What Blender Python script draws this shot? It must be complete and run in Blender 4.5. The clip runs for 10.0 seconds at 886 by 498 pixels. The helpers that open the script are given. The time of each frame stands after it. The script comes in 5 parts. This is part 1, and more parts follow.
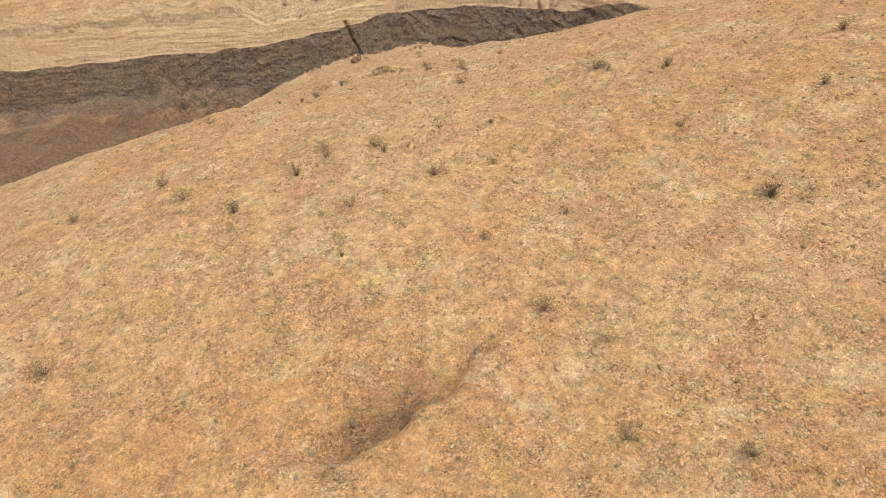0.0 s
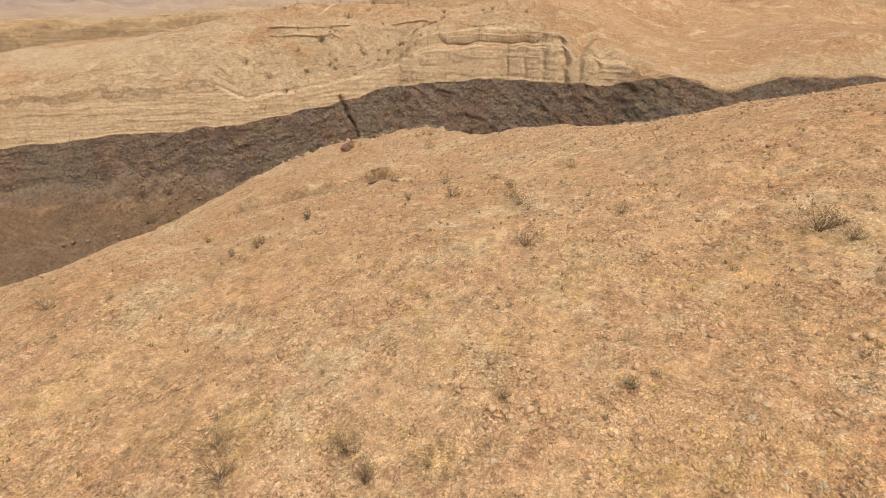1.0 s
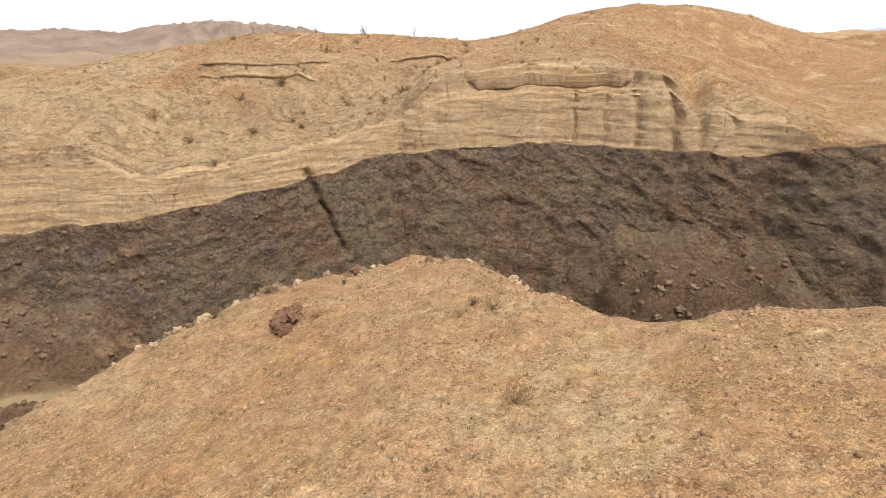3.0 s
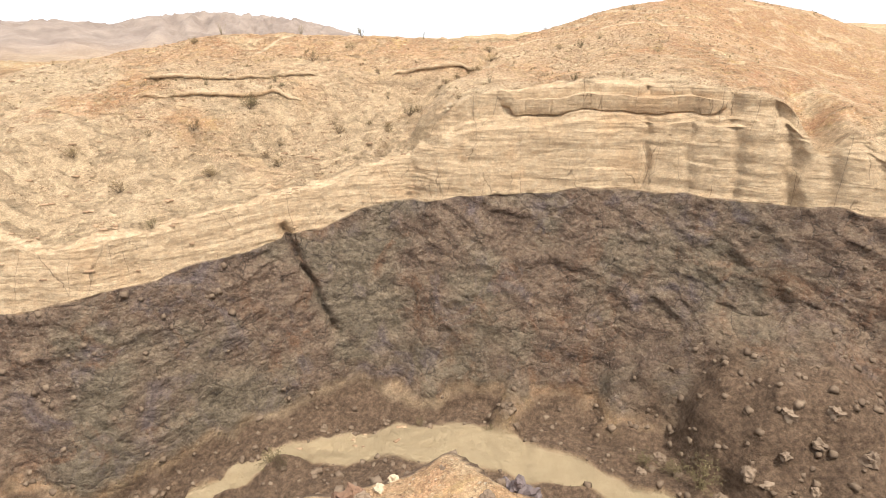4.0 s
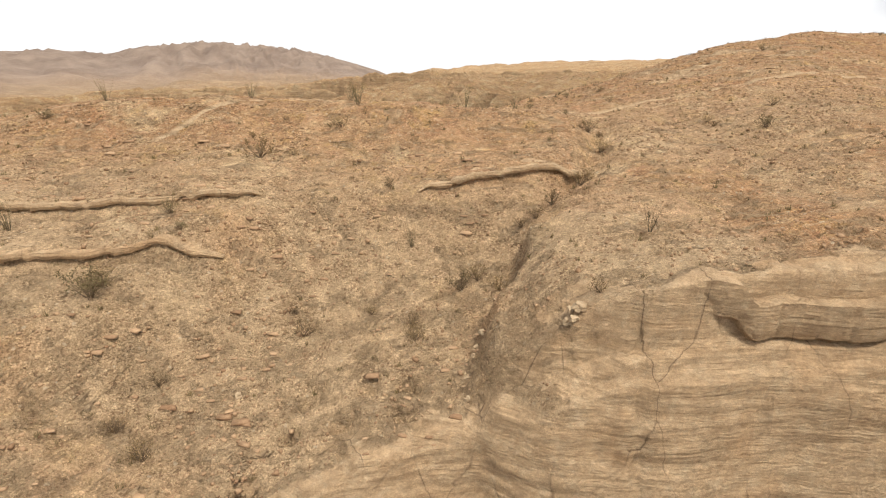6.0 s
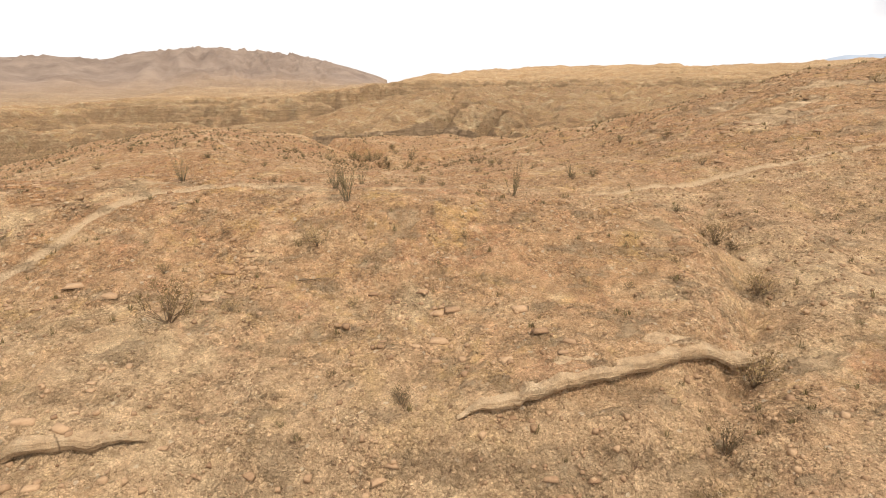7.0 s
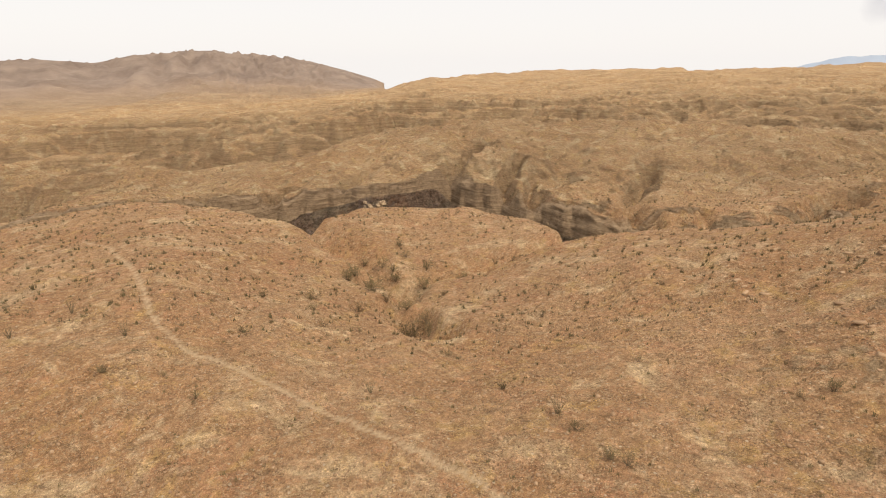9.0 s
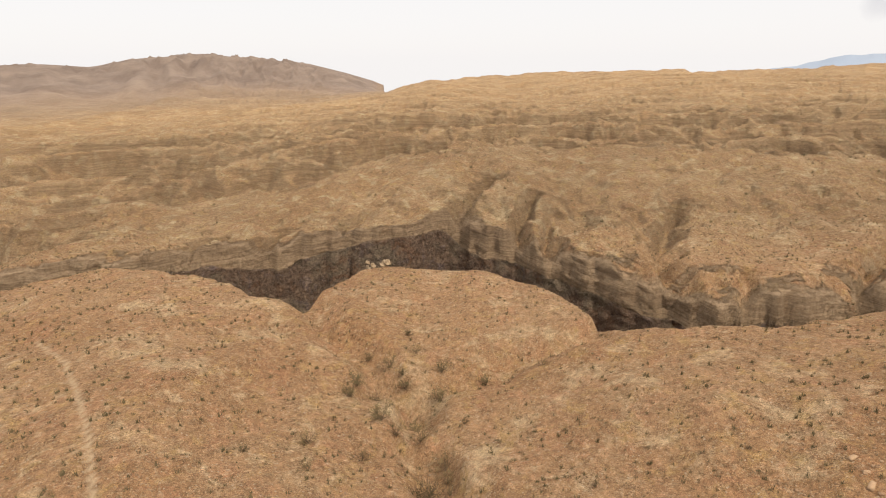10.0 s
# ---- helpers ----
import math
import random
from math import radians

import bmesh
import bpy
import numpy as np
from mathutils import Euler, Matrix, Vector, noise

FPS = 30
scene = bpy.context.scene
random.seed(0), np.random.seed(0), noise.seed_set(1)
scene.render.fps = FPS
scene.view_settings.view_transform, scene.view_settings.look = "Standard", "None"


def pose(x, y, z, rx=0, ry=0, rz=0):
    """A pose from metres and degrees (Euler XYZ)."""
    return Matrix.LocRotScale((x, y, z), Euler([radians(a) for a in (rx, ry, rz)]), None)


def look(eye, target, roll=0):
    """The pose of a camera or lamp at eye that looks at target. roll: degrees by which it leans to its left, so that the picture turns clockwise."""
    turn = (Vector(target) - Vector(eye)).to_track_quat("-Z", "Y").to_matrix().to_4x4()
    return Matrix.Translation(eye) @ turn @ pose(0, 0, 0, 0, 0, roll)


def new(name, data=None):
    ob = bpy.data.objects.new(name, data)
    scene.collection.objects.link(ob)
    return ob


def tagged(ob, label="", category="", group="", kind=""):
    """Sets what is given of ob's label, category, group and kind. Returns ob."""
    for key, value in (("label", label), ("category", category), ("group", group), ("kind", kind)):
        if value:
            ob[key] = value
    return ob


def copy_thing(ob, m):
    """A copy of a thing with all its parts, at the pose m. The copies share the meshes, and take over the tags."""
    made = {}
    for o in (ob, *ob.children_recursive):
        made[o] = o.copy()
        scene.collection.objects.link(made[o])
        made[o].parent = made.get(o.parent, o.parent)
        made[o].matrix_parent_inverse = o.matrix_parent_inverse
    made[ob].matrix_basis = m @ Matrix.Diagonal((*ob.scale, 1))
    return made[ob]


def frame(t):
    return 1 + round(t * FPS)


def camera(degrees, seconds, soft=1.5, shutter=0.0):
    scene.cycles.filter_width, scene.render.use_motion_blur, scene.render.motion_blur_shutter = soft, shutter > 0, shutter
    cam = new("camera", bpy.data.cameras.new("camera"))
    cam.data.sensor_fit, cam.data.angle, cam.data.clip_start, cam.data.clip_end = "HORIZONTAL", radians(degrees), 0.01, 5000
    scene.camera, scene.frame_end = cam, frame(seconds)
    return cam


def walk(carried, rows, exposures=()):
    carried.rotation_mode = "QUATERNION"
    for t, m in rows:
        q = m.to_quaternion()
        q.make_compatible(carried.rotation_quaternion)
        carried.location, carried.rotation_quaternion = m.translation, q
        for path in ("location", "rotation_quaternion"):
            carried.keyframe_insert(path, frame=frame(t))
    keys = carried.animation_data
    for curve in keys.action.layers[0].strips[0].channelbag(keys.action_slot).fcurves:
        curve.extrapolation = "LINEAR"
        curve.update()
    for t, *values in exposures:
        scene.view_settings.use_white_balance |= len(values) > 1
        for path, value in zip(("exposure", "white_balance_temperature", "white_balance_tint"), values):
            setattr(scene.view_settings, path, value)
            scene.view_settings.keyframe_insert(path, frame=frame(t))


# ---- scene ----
cam = camera(76.1, 10.0, 1.0)
PATH = [
    (0, (0.000, 0.000, 45.000), (-1.021, 17.003, 34.519), -0.36),
    (0.5, (-1.881, 13.846, 43.530), (-2.901, 31.393, 33.987), 0.07),
    (1, (-3.719, 27.429, 42.030), (-4.811, 45.440, 33.405), -0.19),
    (1.5, (-5.546, 40.796, 40.555), (-6.664, 59.233, 32.884), -0.18),
    (2, (-7.514, 53.987, 38.833), (-8.626, 72.591, 31.577), -0.22),
    (2.2, (-8.254, 59.236, 38.146), (-9.359, 77.855, 30.928), -0.20),
    (3.3, (-12.785, 85.153, 35.838), (-13.646, 103.833, 28.744), 0.20),
    (3.5, (-13.630, 89.712, 36.221), (-14.452, 108.369, 29.064), 0.32),
    (4, (-15.609, 100.748, 37.490), (-16.430, 119.330, 30.139), 0.13),
    (4.5, (-17.490, 110.762, 39.116), (-18.240, 129.285, 31.611), 0.06),
    (5, (-19.128, 120.388, 39.701), (-19.862, 138.940, 32.267), 0.09),
    (5.5, (-20.661, 130.435, 39.675), (-21.450, 149.233, 32.891), 0.14),
    (6, (-22.435, 140.633, 39.652), (-23.202, 159.532, 33.152), 0.16),
    (6.2, (-23.148, 144.652, 40.283), (-23.919, 163.580, 33.869), 0.18),
    (7.3, (-25.965, 164.350, 42.984), (-26.682, 183.289, 36.599), -0.03),
    (7.5, (-26.505, 167.562, 43.397), (-27.206, 186.493, 36.982), 0.01),
    (8, (-27.980, 175.618, 45.695), (-28.620, 194.565, 39.322), 0.16),
    (8.5, (-29.107, 183.141, 48.748), (-29.752, 202.090, 42.382), 0.13),
    (9, (-30.440, 190.517, 52.151), (-31.065, 209.458, 45.759), -0.00),
    (9.5, (-31.639, 197.730, 55.744), (-32.309, 216.670, 49.353), -0.14),
    (10, (-32.849, 204.823, 59.546), (-33.480, 223.757, 53.134), -0.30),
]
walk(cam, [(t, look(eye, target, roll)) for t, eye, target, roll in PATH],
     [(0, 0.88, 6500, 10), (1, 0.85, 6600, 11), (2, 0.65, 6750, 13), (3.3, 1.05, 6300, 9), (3.9, 1.45, 6050, 8), (4.5, 1.6, 5750, 7), (5.0, 1.45, 5750, 7), (5.5, 1.0, 6250, 9), (6.2, 0.74, 6550, 10), (7.3, 0.82, 6800, 12), (8, 0.68, 6900, 12), (9, 0.57, 6850, 12), (10, 0.57, 6700, 12)])

# ---------------------------------------------------------------- light: thin bright overcast, hazy high sun
SUN_TURN, SUN_HEIGHT = radians(136), radians(61)
world = bpy.data.worlds.new("sky")
scene.world = world
world.use_nodes = True
wn, wl = world.node_tree.nodes, world.node_tree.links
wn.clear()
sky = wn.new("ShaderNodeTexSky")
sky.sky_type, sky.sun_disc = "NISHITA", False
sky.sun_elevation, sky.sun_rotation = SUN_HEIGHT, SUN_TURN
# cloud sheet: white, with one greyer patch of broken cloud
where = wn.new("ShaderNodeTexCoord")
puff = wn.new("ShaderNodeTexNoise")
puff.inputs["Scale"].default_value, puff.inputs["Detail"].default_value = 7.0, 6.0
wl.new(where.outputs["Generated"], puff.inputs["Vector"])
spot = wn.new("ShaderNodeVectorMath")
spot.operation = "DISTANCE"
spot.inputs[1].default_value = (0.550, 0.832, 0.072)
wl.new(where.outputs["Generated"], spot.inputs[0])
edge = wn.new("ShaderNodeMath")
edge.operation = "MULTIPLY_ADD"
edge.inputs[1].default_value = 0.16
wl.new(puff.outputs[0], edge.inputs[0])
wl.new(spot.outputs["Value"], edge.inputs[2])
patch = wn.new("ShaderNodeMapRange")
patch.inputs[1].default_value, patch.inputs[2].default_value = 0.08, 0.115
wl.new(edge.outputs[0], patch.inputs[0])
cloud = wn.new("ShaderNodeMixRGB")
cloud.inputs[1].default_value, cloud.inputs[2].default_value = (4.6, 4.6, 4.9, 1), (6.4, 6.4, 6.45, 1)
wl.new(patch.outputs[0], cloud.inputs[0])
veil = wn.new("ShaderNodeMixRGB")
veil.inputs[0].default_value = 0.92
back = wn.new("ShaderNodeBackground")
back.inputs[1].default_value = 0.1
wout = wn.new("ShaderNodeOutputWorld")
wl.new(sky.outputs[0], veil.inputs[1])
wl.new(cloud.outputs[0], veil.inputs[2])
wl.new(veil.outputs[0], back.inputs[0])
wl.new(back.outputs[0], wout.inputs[0])
sun = new("sun", bpy.data.lights.new("sun", "SUN"))
sun.data.energy, sun.data.angle, sun.data.color = 2.3, radians(10), (1.0, 0.93, 0.82)
sun.matrix_world = look((0, 0, 0), (-math.sin(SUN_TURN) * math.cos(SUN_HEIGHT), -math.cos(SUN_TURN) * math.cos(SUN_HEIGHT), -math.sin(SUN_HEIGHT)))

# ---------------------------------------------------------------- materials
MAT = {}


class Nodes:
    """Short forms for building a node material."""

    def __init__(self, name, rough=0.95):
        self.mat = bpy.data.materials.new(name)
        self.mat.use_nodes = True
        self.nt = self.mat.node_tree
        self.bsdf = self.nt.nodes["Principled BSDF"]
        self.bsdf.inputs["Roughness"].default_value = rough
        self.bsdf.inputs["Specular IOR Level"].default_value = 0.2
        self.geo = self.nt.nodes.new("ShaderNodeNewGeometry")

    def put(self, value, socket):
        if isinstance(value, (int, float, tuple)):
            socket.default_value = value
        else:
            self.nt.links.new(value, socket)

    def place(self, scale=(1, 1, 1), turn=(0, 0, 0)):
        n = self.nt.nodes.new("ShaderNodeMapping")
        n.inputs["Scale"].default_value, n.inputs["Rotation"].default_value = scale, turn
        self.nt.links.new(self.geo.outputs["Position"], n.inputs["Vector"])
        return n.outputs[0]

    def noise(self, scale, detail=4, rough=0.6, at=None, warp=0.0):
        n = self.nt.nodes.new("ShaderNodeTexNoise")
        for key, v in (("Scale", scale), ("Detail", detail), ("Roughness", rough), ("Distortion", warp)):
            n.inputs[key].default_value = v
        self.nt.links.new(at or self.geo.outputs["Position"], n.inputs["Vector"])
        return n.outputs[0]

    def bent(self, at, scale, by):
        """Coordinates pushed about by noise."""
        n = self.nt.nodes.new("ShaderNodeTexNoise")
        n.inputs["Scale"].default_value, n.inputs["Detail"].default_value = scale, 4
        self.nt.links.new(at, n.inputs["Vector"])
        v = self.nt.nodes.new("ShaderNodeVectorMath")
        v.operation = "MULTIPLY_ADD"
        self.nt.links.new(n.outputs["Color"], v.inputs[0])
        v.inputs[1].default_value = (by, by, by)
        self.nt.links.new(at, v.inputs[2])
        return v.outputs[0]

    def cells(self, scale, at=None, feature="F1"):
        n = self.nt.nodes.new("ShaderNodeTexVoronoi")
        n.feature = feature
        n.inputs["Scale"].default_value = scale
        self.nt.links.new(at or self.geo.outputs["Position"], n.inputs["Vector"])
        return n

    def mix(self, f, a, b, blend="MIX"):
        n = self.nt.nodes.new("ShaderNodeMixRGB")
        n.blend_type = blend
        for k, v in enumerate((f, a, b)):
            self.put(v + (1,) if isinstance(v, tuple) and len(v) == 3 else v, n.inputs[k])
        return n.outputs[0]

    def ramp(self, v, a, b, lo=0.0, hi=1.0):
        n = self.nt.nodes.new("ShaderNodeMapRange")
        self.put(v, n.inputs[0])
        for k, x in enumerate((a, b, lo, hi)):
            n.inputs[k + 1].default_value = x
        return n.outputs[0]

    def math(self, op, a, b=0.0):
        n = self.nt.nodes.new("ShaderNodeMath")
        n.operation = op
        self.put(a, n.inputs[0])
        self.put(b, n.inputs[1])
        return n.outputs[0]

    def attr(self, name):
        n = self.nt.nodes.new("ShaderNodeAttribute")
        n.attribute_name = name
        return n.outputs["Fac"]

    def split(self, v):
        n = self.nt.nodes.new("ShaderNodeSeparateColor")
        self.nt.links.new(v, n.inputs[0])
        return n.outputs

    def bump(self, height, strength, distance, normal=None):
        n = self.nt.nodes.new("ShaderNodeBump")
        n.inputs["Strength"].default_value, n.inputs["Distance"].default_value = strength, distance
        self.nt.links.new(height, n.inputs["Height"])
        if normal is not None:
            self.nt.links.new(normal, n.inputs["Normal"])
        return n.outputs[0]

    def done(self, colour, normal=None):
        self.put(colour + (1,) if isinstance(colour, tuple) else colour, self.bsdf.inputs["Base Color"])
        if normal is not None:
            self.nt.links.new(normal, self.bsdf.inputs["Normal"])
        return self.mat


def ground_material():
    n = Nodes("desert_ground", 0.97)
    dark, pale, sand, grey, talus, path, ochre, cream, far_tone = (n.attr(a) for a in ("dark_rock", "pale_rock", "sand", "grey_rock", "talus", "path", "ochre", "cream", "far_tone"))
    # soil: tan country, orange hill, pale and rusty patches
    broad, mid, fine = n.noise(0.045, 3), n.noise(0.35, 4, 0.65), n.noise(2.2, 6, 0.7)
    tan = n.mix(n.ramp(broad, 0.38, 0.62), (0.37, 0.205, 0.1), (0.445, 0.275, 0.148))
    orange = n.mix(n.ramp(broad, 0.36, 0.64), (0.50, 0.285, 0.135), (0.55, 0.355, 0.195))
    soil = n.mix(ochre, tan, orange)
    # mottling: rust, ochre, olive-grey, cream
    for k, (scale, low, high, colour, most) in enumerate((
        (0.19, 0.52, 0.64, (0.60, 0.45, 0.27), 0.8),
        (0.27, 0.52, 0.64, (0.47, 0.225, 0.125), 0.4),
        (0.42, 0.53, 0.66, (0.50, 0.33, 0.125), 0.6),
        (0.58, 0.53, 0.68, (0.30, 0.21, 0.12), 0.3),
        (1.3, 0.54, 0.68, (0.62, 0.48, 0.31), 0.5),
    )):
        soil = n.mix(n.ramp(n.noise(scale, 5, 0.7, n.place((1, 1, 1), (0, 0, 0.7 * k + 0.3)), 0.6), low, high, 0, most), soil, colour)
    soil = n.mix(n.ramp(fine, 0.48, 0.74, 0.0, 0.45), soil, (0.235, 0.135, 0.066))
    soil = n.mix(n.ramp(n.noise(0.85, 7, 0.78, n.place((1, 1, 2.5))), 0.54, 0.68, 0.0, 0.36), soil, (0.23, 0.145, 0.08))
    soil = n.mix(n.ramp(n.noise(3.4, 5, 0.75, n.place((1, 1, 1), (0, 0, 1.1))), 0.56, 0.7, 0.0, 0.6), soil, (0.58, 0.45, 0.30))
    soil = n.mix(n.math("MULTIPLY", cream, 0.85), soil, n.mix(mid, (0.40, 0.285, 0.17), (0.56, 0.43, 0.275)))
    strata = n.noise(1.0, 5, 0.65, n.place((0.012, 0.012, 0.55)), 0.4)
    # khaki scrub tint and painted haze both take red from the far soil
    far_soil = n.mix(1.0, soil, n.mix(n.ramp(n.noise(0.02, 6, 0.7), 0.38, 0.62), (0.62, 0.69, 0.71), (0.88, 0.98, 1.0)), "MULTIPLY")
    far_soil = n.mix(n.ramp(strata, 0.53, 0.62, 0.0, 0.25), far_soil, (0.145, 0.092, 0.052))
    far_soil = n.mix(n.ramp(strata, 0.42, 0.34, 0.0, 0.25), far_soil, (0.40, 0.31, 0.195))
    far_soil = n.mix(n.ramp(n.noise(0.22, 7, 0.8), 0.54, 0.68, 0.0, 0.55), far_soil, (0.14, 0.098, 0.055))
    soil = n.mix(n.ramp(far_tone, 0.0, 0.5, 0.0, 0.9), soil, far_soil)
    # close-set stones of two sizes, with occlusion shade painted dark in the gaps
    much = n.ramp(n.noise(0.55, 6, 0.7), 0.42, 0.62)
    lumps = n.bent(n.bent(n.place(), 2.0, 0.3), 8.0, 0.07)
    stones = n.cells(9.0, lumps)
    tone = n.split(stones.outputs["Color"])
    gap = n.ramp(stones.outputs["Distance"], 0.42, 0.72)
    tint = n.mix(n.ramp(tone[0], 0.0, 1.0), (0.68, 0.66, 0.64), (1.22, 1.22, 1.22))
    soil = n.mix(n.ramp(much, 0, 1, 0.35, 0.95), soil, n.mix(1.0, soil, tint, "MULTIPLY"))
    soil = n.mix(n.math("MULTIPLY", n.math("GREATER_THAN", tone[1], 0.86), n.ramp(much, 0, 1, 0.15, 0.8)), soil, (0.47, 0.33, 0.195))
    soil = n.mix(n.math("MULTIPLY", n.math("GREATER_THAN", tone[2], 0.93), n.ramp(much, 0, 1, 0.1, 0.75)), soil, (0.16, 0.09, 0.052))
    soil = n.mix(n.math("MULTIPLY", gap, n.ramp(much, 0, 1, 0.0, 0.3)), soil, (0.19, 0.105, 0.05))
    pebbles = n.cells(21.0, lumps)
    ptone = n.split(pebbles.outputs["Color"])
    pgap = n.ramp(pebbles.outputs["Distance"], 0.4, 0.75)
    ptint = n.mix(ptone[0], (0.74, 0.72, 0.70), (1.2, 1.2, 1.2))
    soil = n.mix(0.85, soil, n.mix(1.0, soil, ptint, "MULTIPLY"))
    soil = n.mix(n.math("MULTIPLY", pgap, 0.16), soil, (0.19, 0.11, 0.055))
    grit = n.noise(1.5, 9, 0.85, n.place((1, 1, 1.5), (0, 0, 2.1)))
    soil = n.mix(1.0, soil, n.mix(n.ramp(grit, 0.38, 0.62), (0.80, 0.78, 0.75), (1.46, 1.44, 1.42)), "MULTIPLY")
    # scattered dark gravel and painted stone-shade marks, thin crust lines and pale chips
    bits = n.cells(2.6, n.bent(n.place((1, 1, 1)), 5.0, 0.25))
    btone = n.split(bits.outputs["Color"])
    soil = n.mix(n.math("MULTIPLY", n.math("GREATER_THAN", btone[0], 0.72), n.ramp(bits.outputs["Distance"], 0.14, 0.24, 0.6, 0.0)), soil, (0.17, 0.10, 0.055))
    soil = n.mix(n.math("MULTIPLY", n.math("GREATER_THAN", btone[1], 0.8), n.ramp(bits.outputs["Distance"], 0.18, 0.24, 0.7, 0.0)), soil, (0.60, 0.47, 0.32))
    clods = n.cells(0.9, n.bent(n.place((1, 1, 1), (0, 0, 0.4)), 2.2, 0.6))
    ctone = n.split(clods.outputs["Color"])
    soil = n.mix(n.math("MULTIPLY", n.math("GREATER_THAN", ctone[0], 0.7), n.ramp(clods.outputs["Distance"], 0.12, 0.3, 0.42, 0.0)), soil, (0.21, 0.125, 0.066))
    # bare bedded rock where the far slopes are steep
    up_facing = n.nt.nodes.new("ShaderNodeSeparateXYZ")
    n.nt.links.new(n.geo.outputs["Normal"], up_facing.inputs[0])
    bare = n.math("MULTIPLY", n.ramp(up_facing.outputs[2], 0.93, 0.8), n.ramp(far_tone, 0.02, 0.3))
    layers = n.noise(1.0, 5, 0.7, n.place((0.03, 0.03, 1.5)), 0.3)
    crop_out = n.mix(n.ramp(layers, 0.44, 0.56), (0.19, 0.125, 0.074), (0.335, 0.235, 0.14))
    crop_out = n.mix(n.ramp(n.noise(1.0, 5, 0.75, n.place((0.5, 0.5, 0.06)), 0.4), 0.55, 0.66, 0.0, 0.4), crop_out, (0.12, 0.08, 0.05))
    soil = n.mix(n.math("MULTIPLY", bare, 0.42), soil, crop_out)
    # worn path and wash sand
    soil = n.mix(n.math("MULTIPLY", path, n.ramp(fine, 0.2, 0.5, 0.7, 1.0)), soil, n.mix(mid, (0.56, 0.39, 0.23), (0.64, 0.465, 0.29)))
    soil = n.mix(sand, soil, n.mix(n.noise(0.9, 4), (0.38, 0.27, 0.15), (0.50, 0.375, 0.22)))
    # bedded pale rock
    flat = n.place((0.10, 0.10, 3.2))
    beds, lines = n.noise(1.0, 5, 0.6, flat, 0.3), n.noise(4.5, 4, 0.7, n.place((0.05, 0.05, 1.0)), 0.2)
    cliff = n.mix(n.ramp(beds, 0.35, 0.68), (0.41, 0.28, 0.162), (0.50, 0.355, 0.215))
    cliff = n.mix(n.ramp(lines, 0.57, 0.66, 0, 0.16), cliff, (0.225, 0.15, 0.088))
    thin_beds = n.noise(2.2, 5, 0.75, n.place((0.12, 0.12, 2.6), (0.02, 0.03, 0)), 0.5)
    cliff = n.mix(n.ramp(thin_beds, 0.57, 0.68, 0, 0.16), cliff, (0.24, 0.16, 0.095))
    cliff = n.mix(n.ramp(thin_beds, 0.44, 0.34, 0, 0.25), cliff, (0.56, 0.43, 0.285))
    cliff = n.mix(n.ramp(n.noise(1.6, 7, 0.8), 0.48, 0.66, 0, 0.7), cliff, (0.50, 0.385, 0.25))
    cliff = n.mix(n.ramp(n.noise(0.16, 3), 0.55, 0.7, 0, 0.45), cliff, (0.40, 0.235, 0.115))
    cliff = n.mix(n.ramp(n.noise(1.0, 5, 0.7, n.place((0.9, 0.9, 0.09)), 0.3), 0.54, 0.7, 0, 0.22), cliff, (0.30, 0.20, 0.115))
    upright = n.cells(0.34, n.bent(n.place((1.0, 1.0, 0.12)), 0.8, 0.7), "DISTANCE_TO_EDGE").outputs["Distance"]
    cliff = n.mix(n.math("MULTIPLY", n.ramp(upright, 0.0, 0.012, 0.8, 0.0), n.ramp(n.noise(0.25, 3), 0.45, 0.6)), cliff, (0.13, 0.085, 0.05))
    cliff = n.mix(n.ramp(far_tone, 0.0, 0.45, 0.0, 0.85), cliff, n.mix(n.ramp(beds, 0.38, 0.62), (0.16, 0.105, 0.062), (0.31, 0.215, 0.128)))
    cliff = n.mix(n.ramp(n.noise(0.5, 7, 0.8, n.place((1, 1, 0.6))), 0.52, 0.7, 0, 0.28), cliff, (0.31, 0.21, 0.12))
    cliff = n.mix(n.ramp(much, 0, 1, 0.25, 0.7), cliff, n.mix(1.0, cliff, ptint, "MULTIPLY"))
    cliff = n.mix(1.0, cliff, n.mix(n.ramp(grit, 0.38, 0.62), (0.88, 0.86, 0.84), (1.4, 1.4, 1.4)), "MULTIPLY")
    cliff = n.mix(n.math("MULTIPLY", n.math("GREATER_THAN", btone[2], 0.8), n.ramp(bits.outputs["Distance"], 0.12, 0.24, 0.3, 0.0)), cliff, (0.20, 0.13, 0.075))
    pale = n.ramp(n.math("ADD", pale, n.ramp(n.noise(0.9, 6, 0.75), 0.3, 0.7, -0.3, 0.3)), 0.3, 0.62)
    soil = n.mix(pale, soil, cliff)
    # dark broken rock
    slant = n.place((0.8, 0.8, 1.0), (0.0, 0.75, 0.0))
    vary, blotch = n.noise(0.5, 7, 0.75, slant, 0.5), n.noise(0.09, 4, 0.6)
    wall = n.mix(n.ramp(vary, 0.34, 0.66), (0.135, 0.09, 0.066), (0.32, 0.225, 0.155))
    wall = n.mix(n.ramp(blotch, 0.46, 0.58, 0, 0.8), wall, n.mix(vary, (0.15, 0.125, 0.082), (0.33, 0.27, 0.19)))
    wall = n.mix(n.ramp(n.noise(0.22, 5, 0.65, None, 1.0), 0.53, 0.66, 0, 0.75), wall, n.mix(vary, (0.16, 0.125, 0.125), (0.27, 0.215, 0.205)))
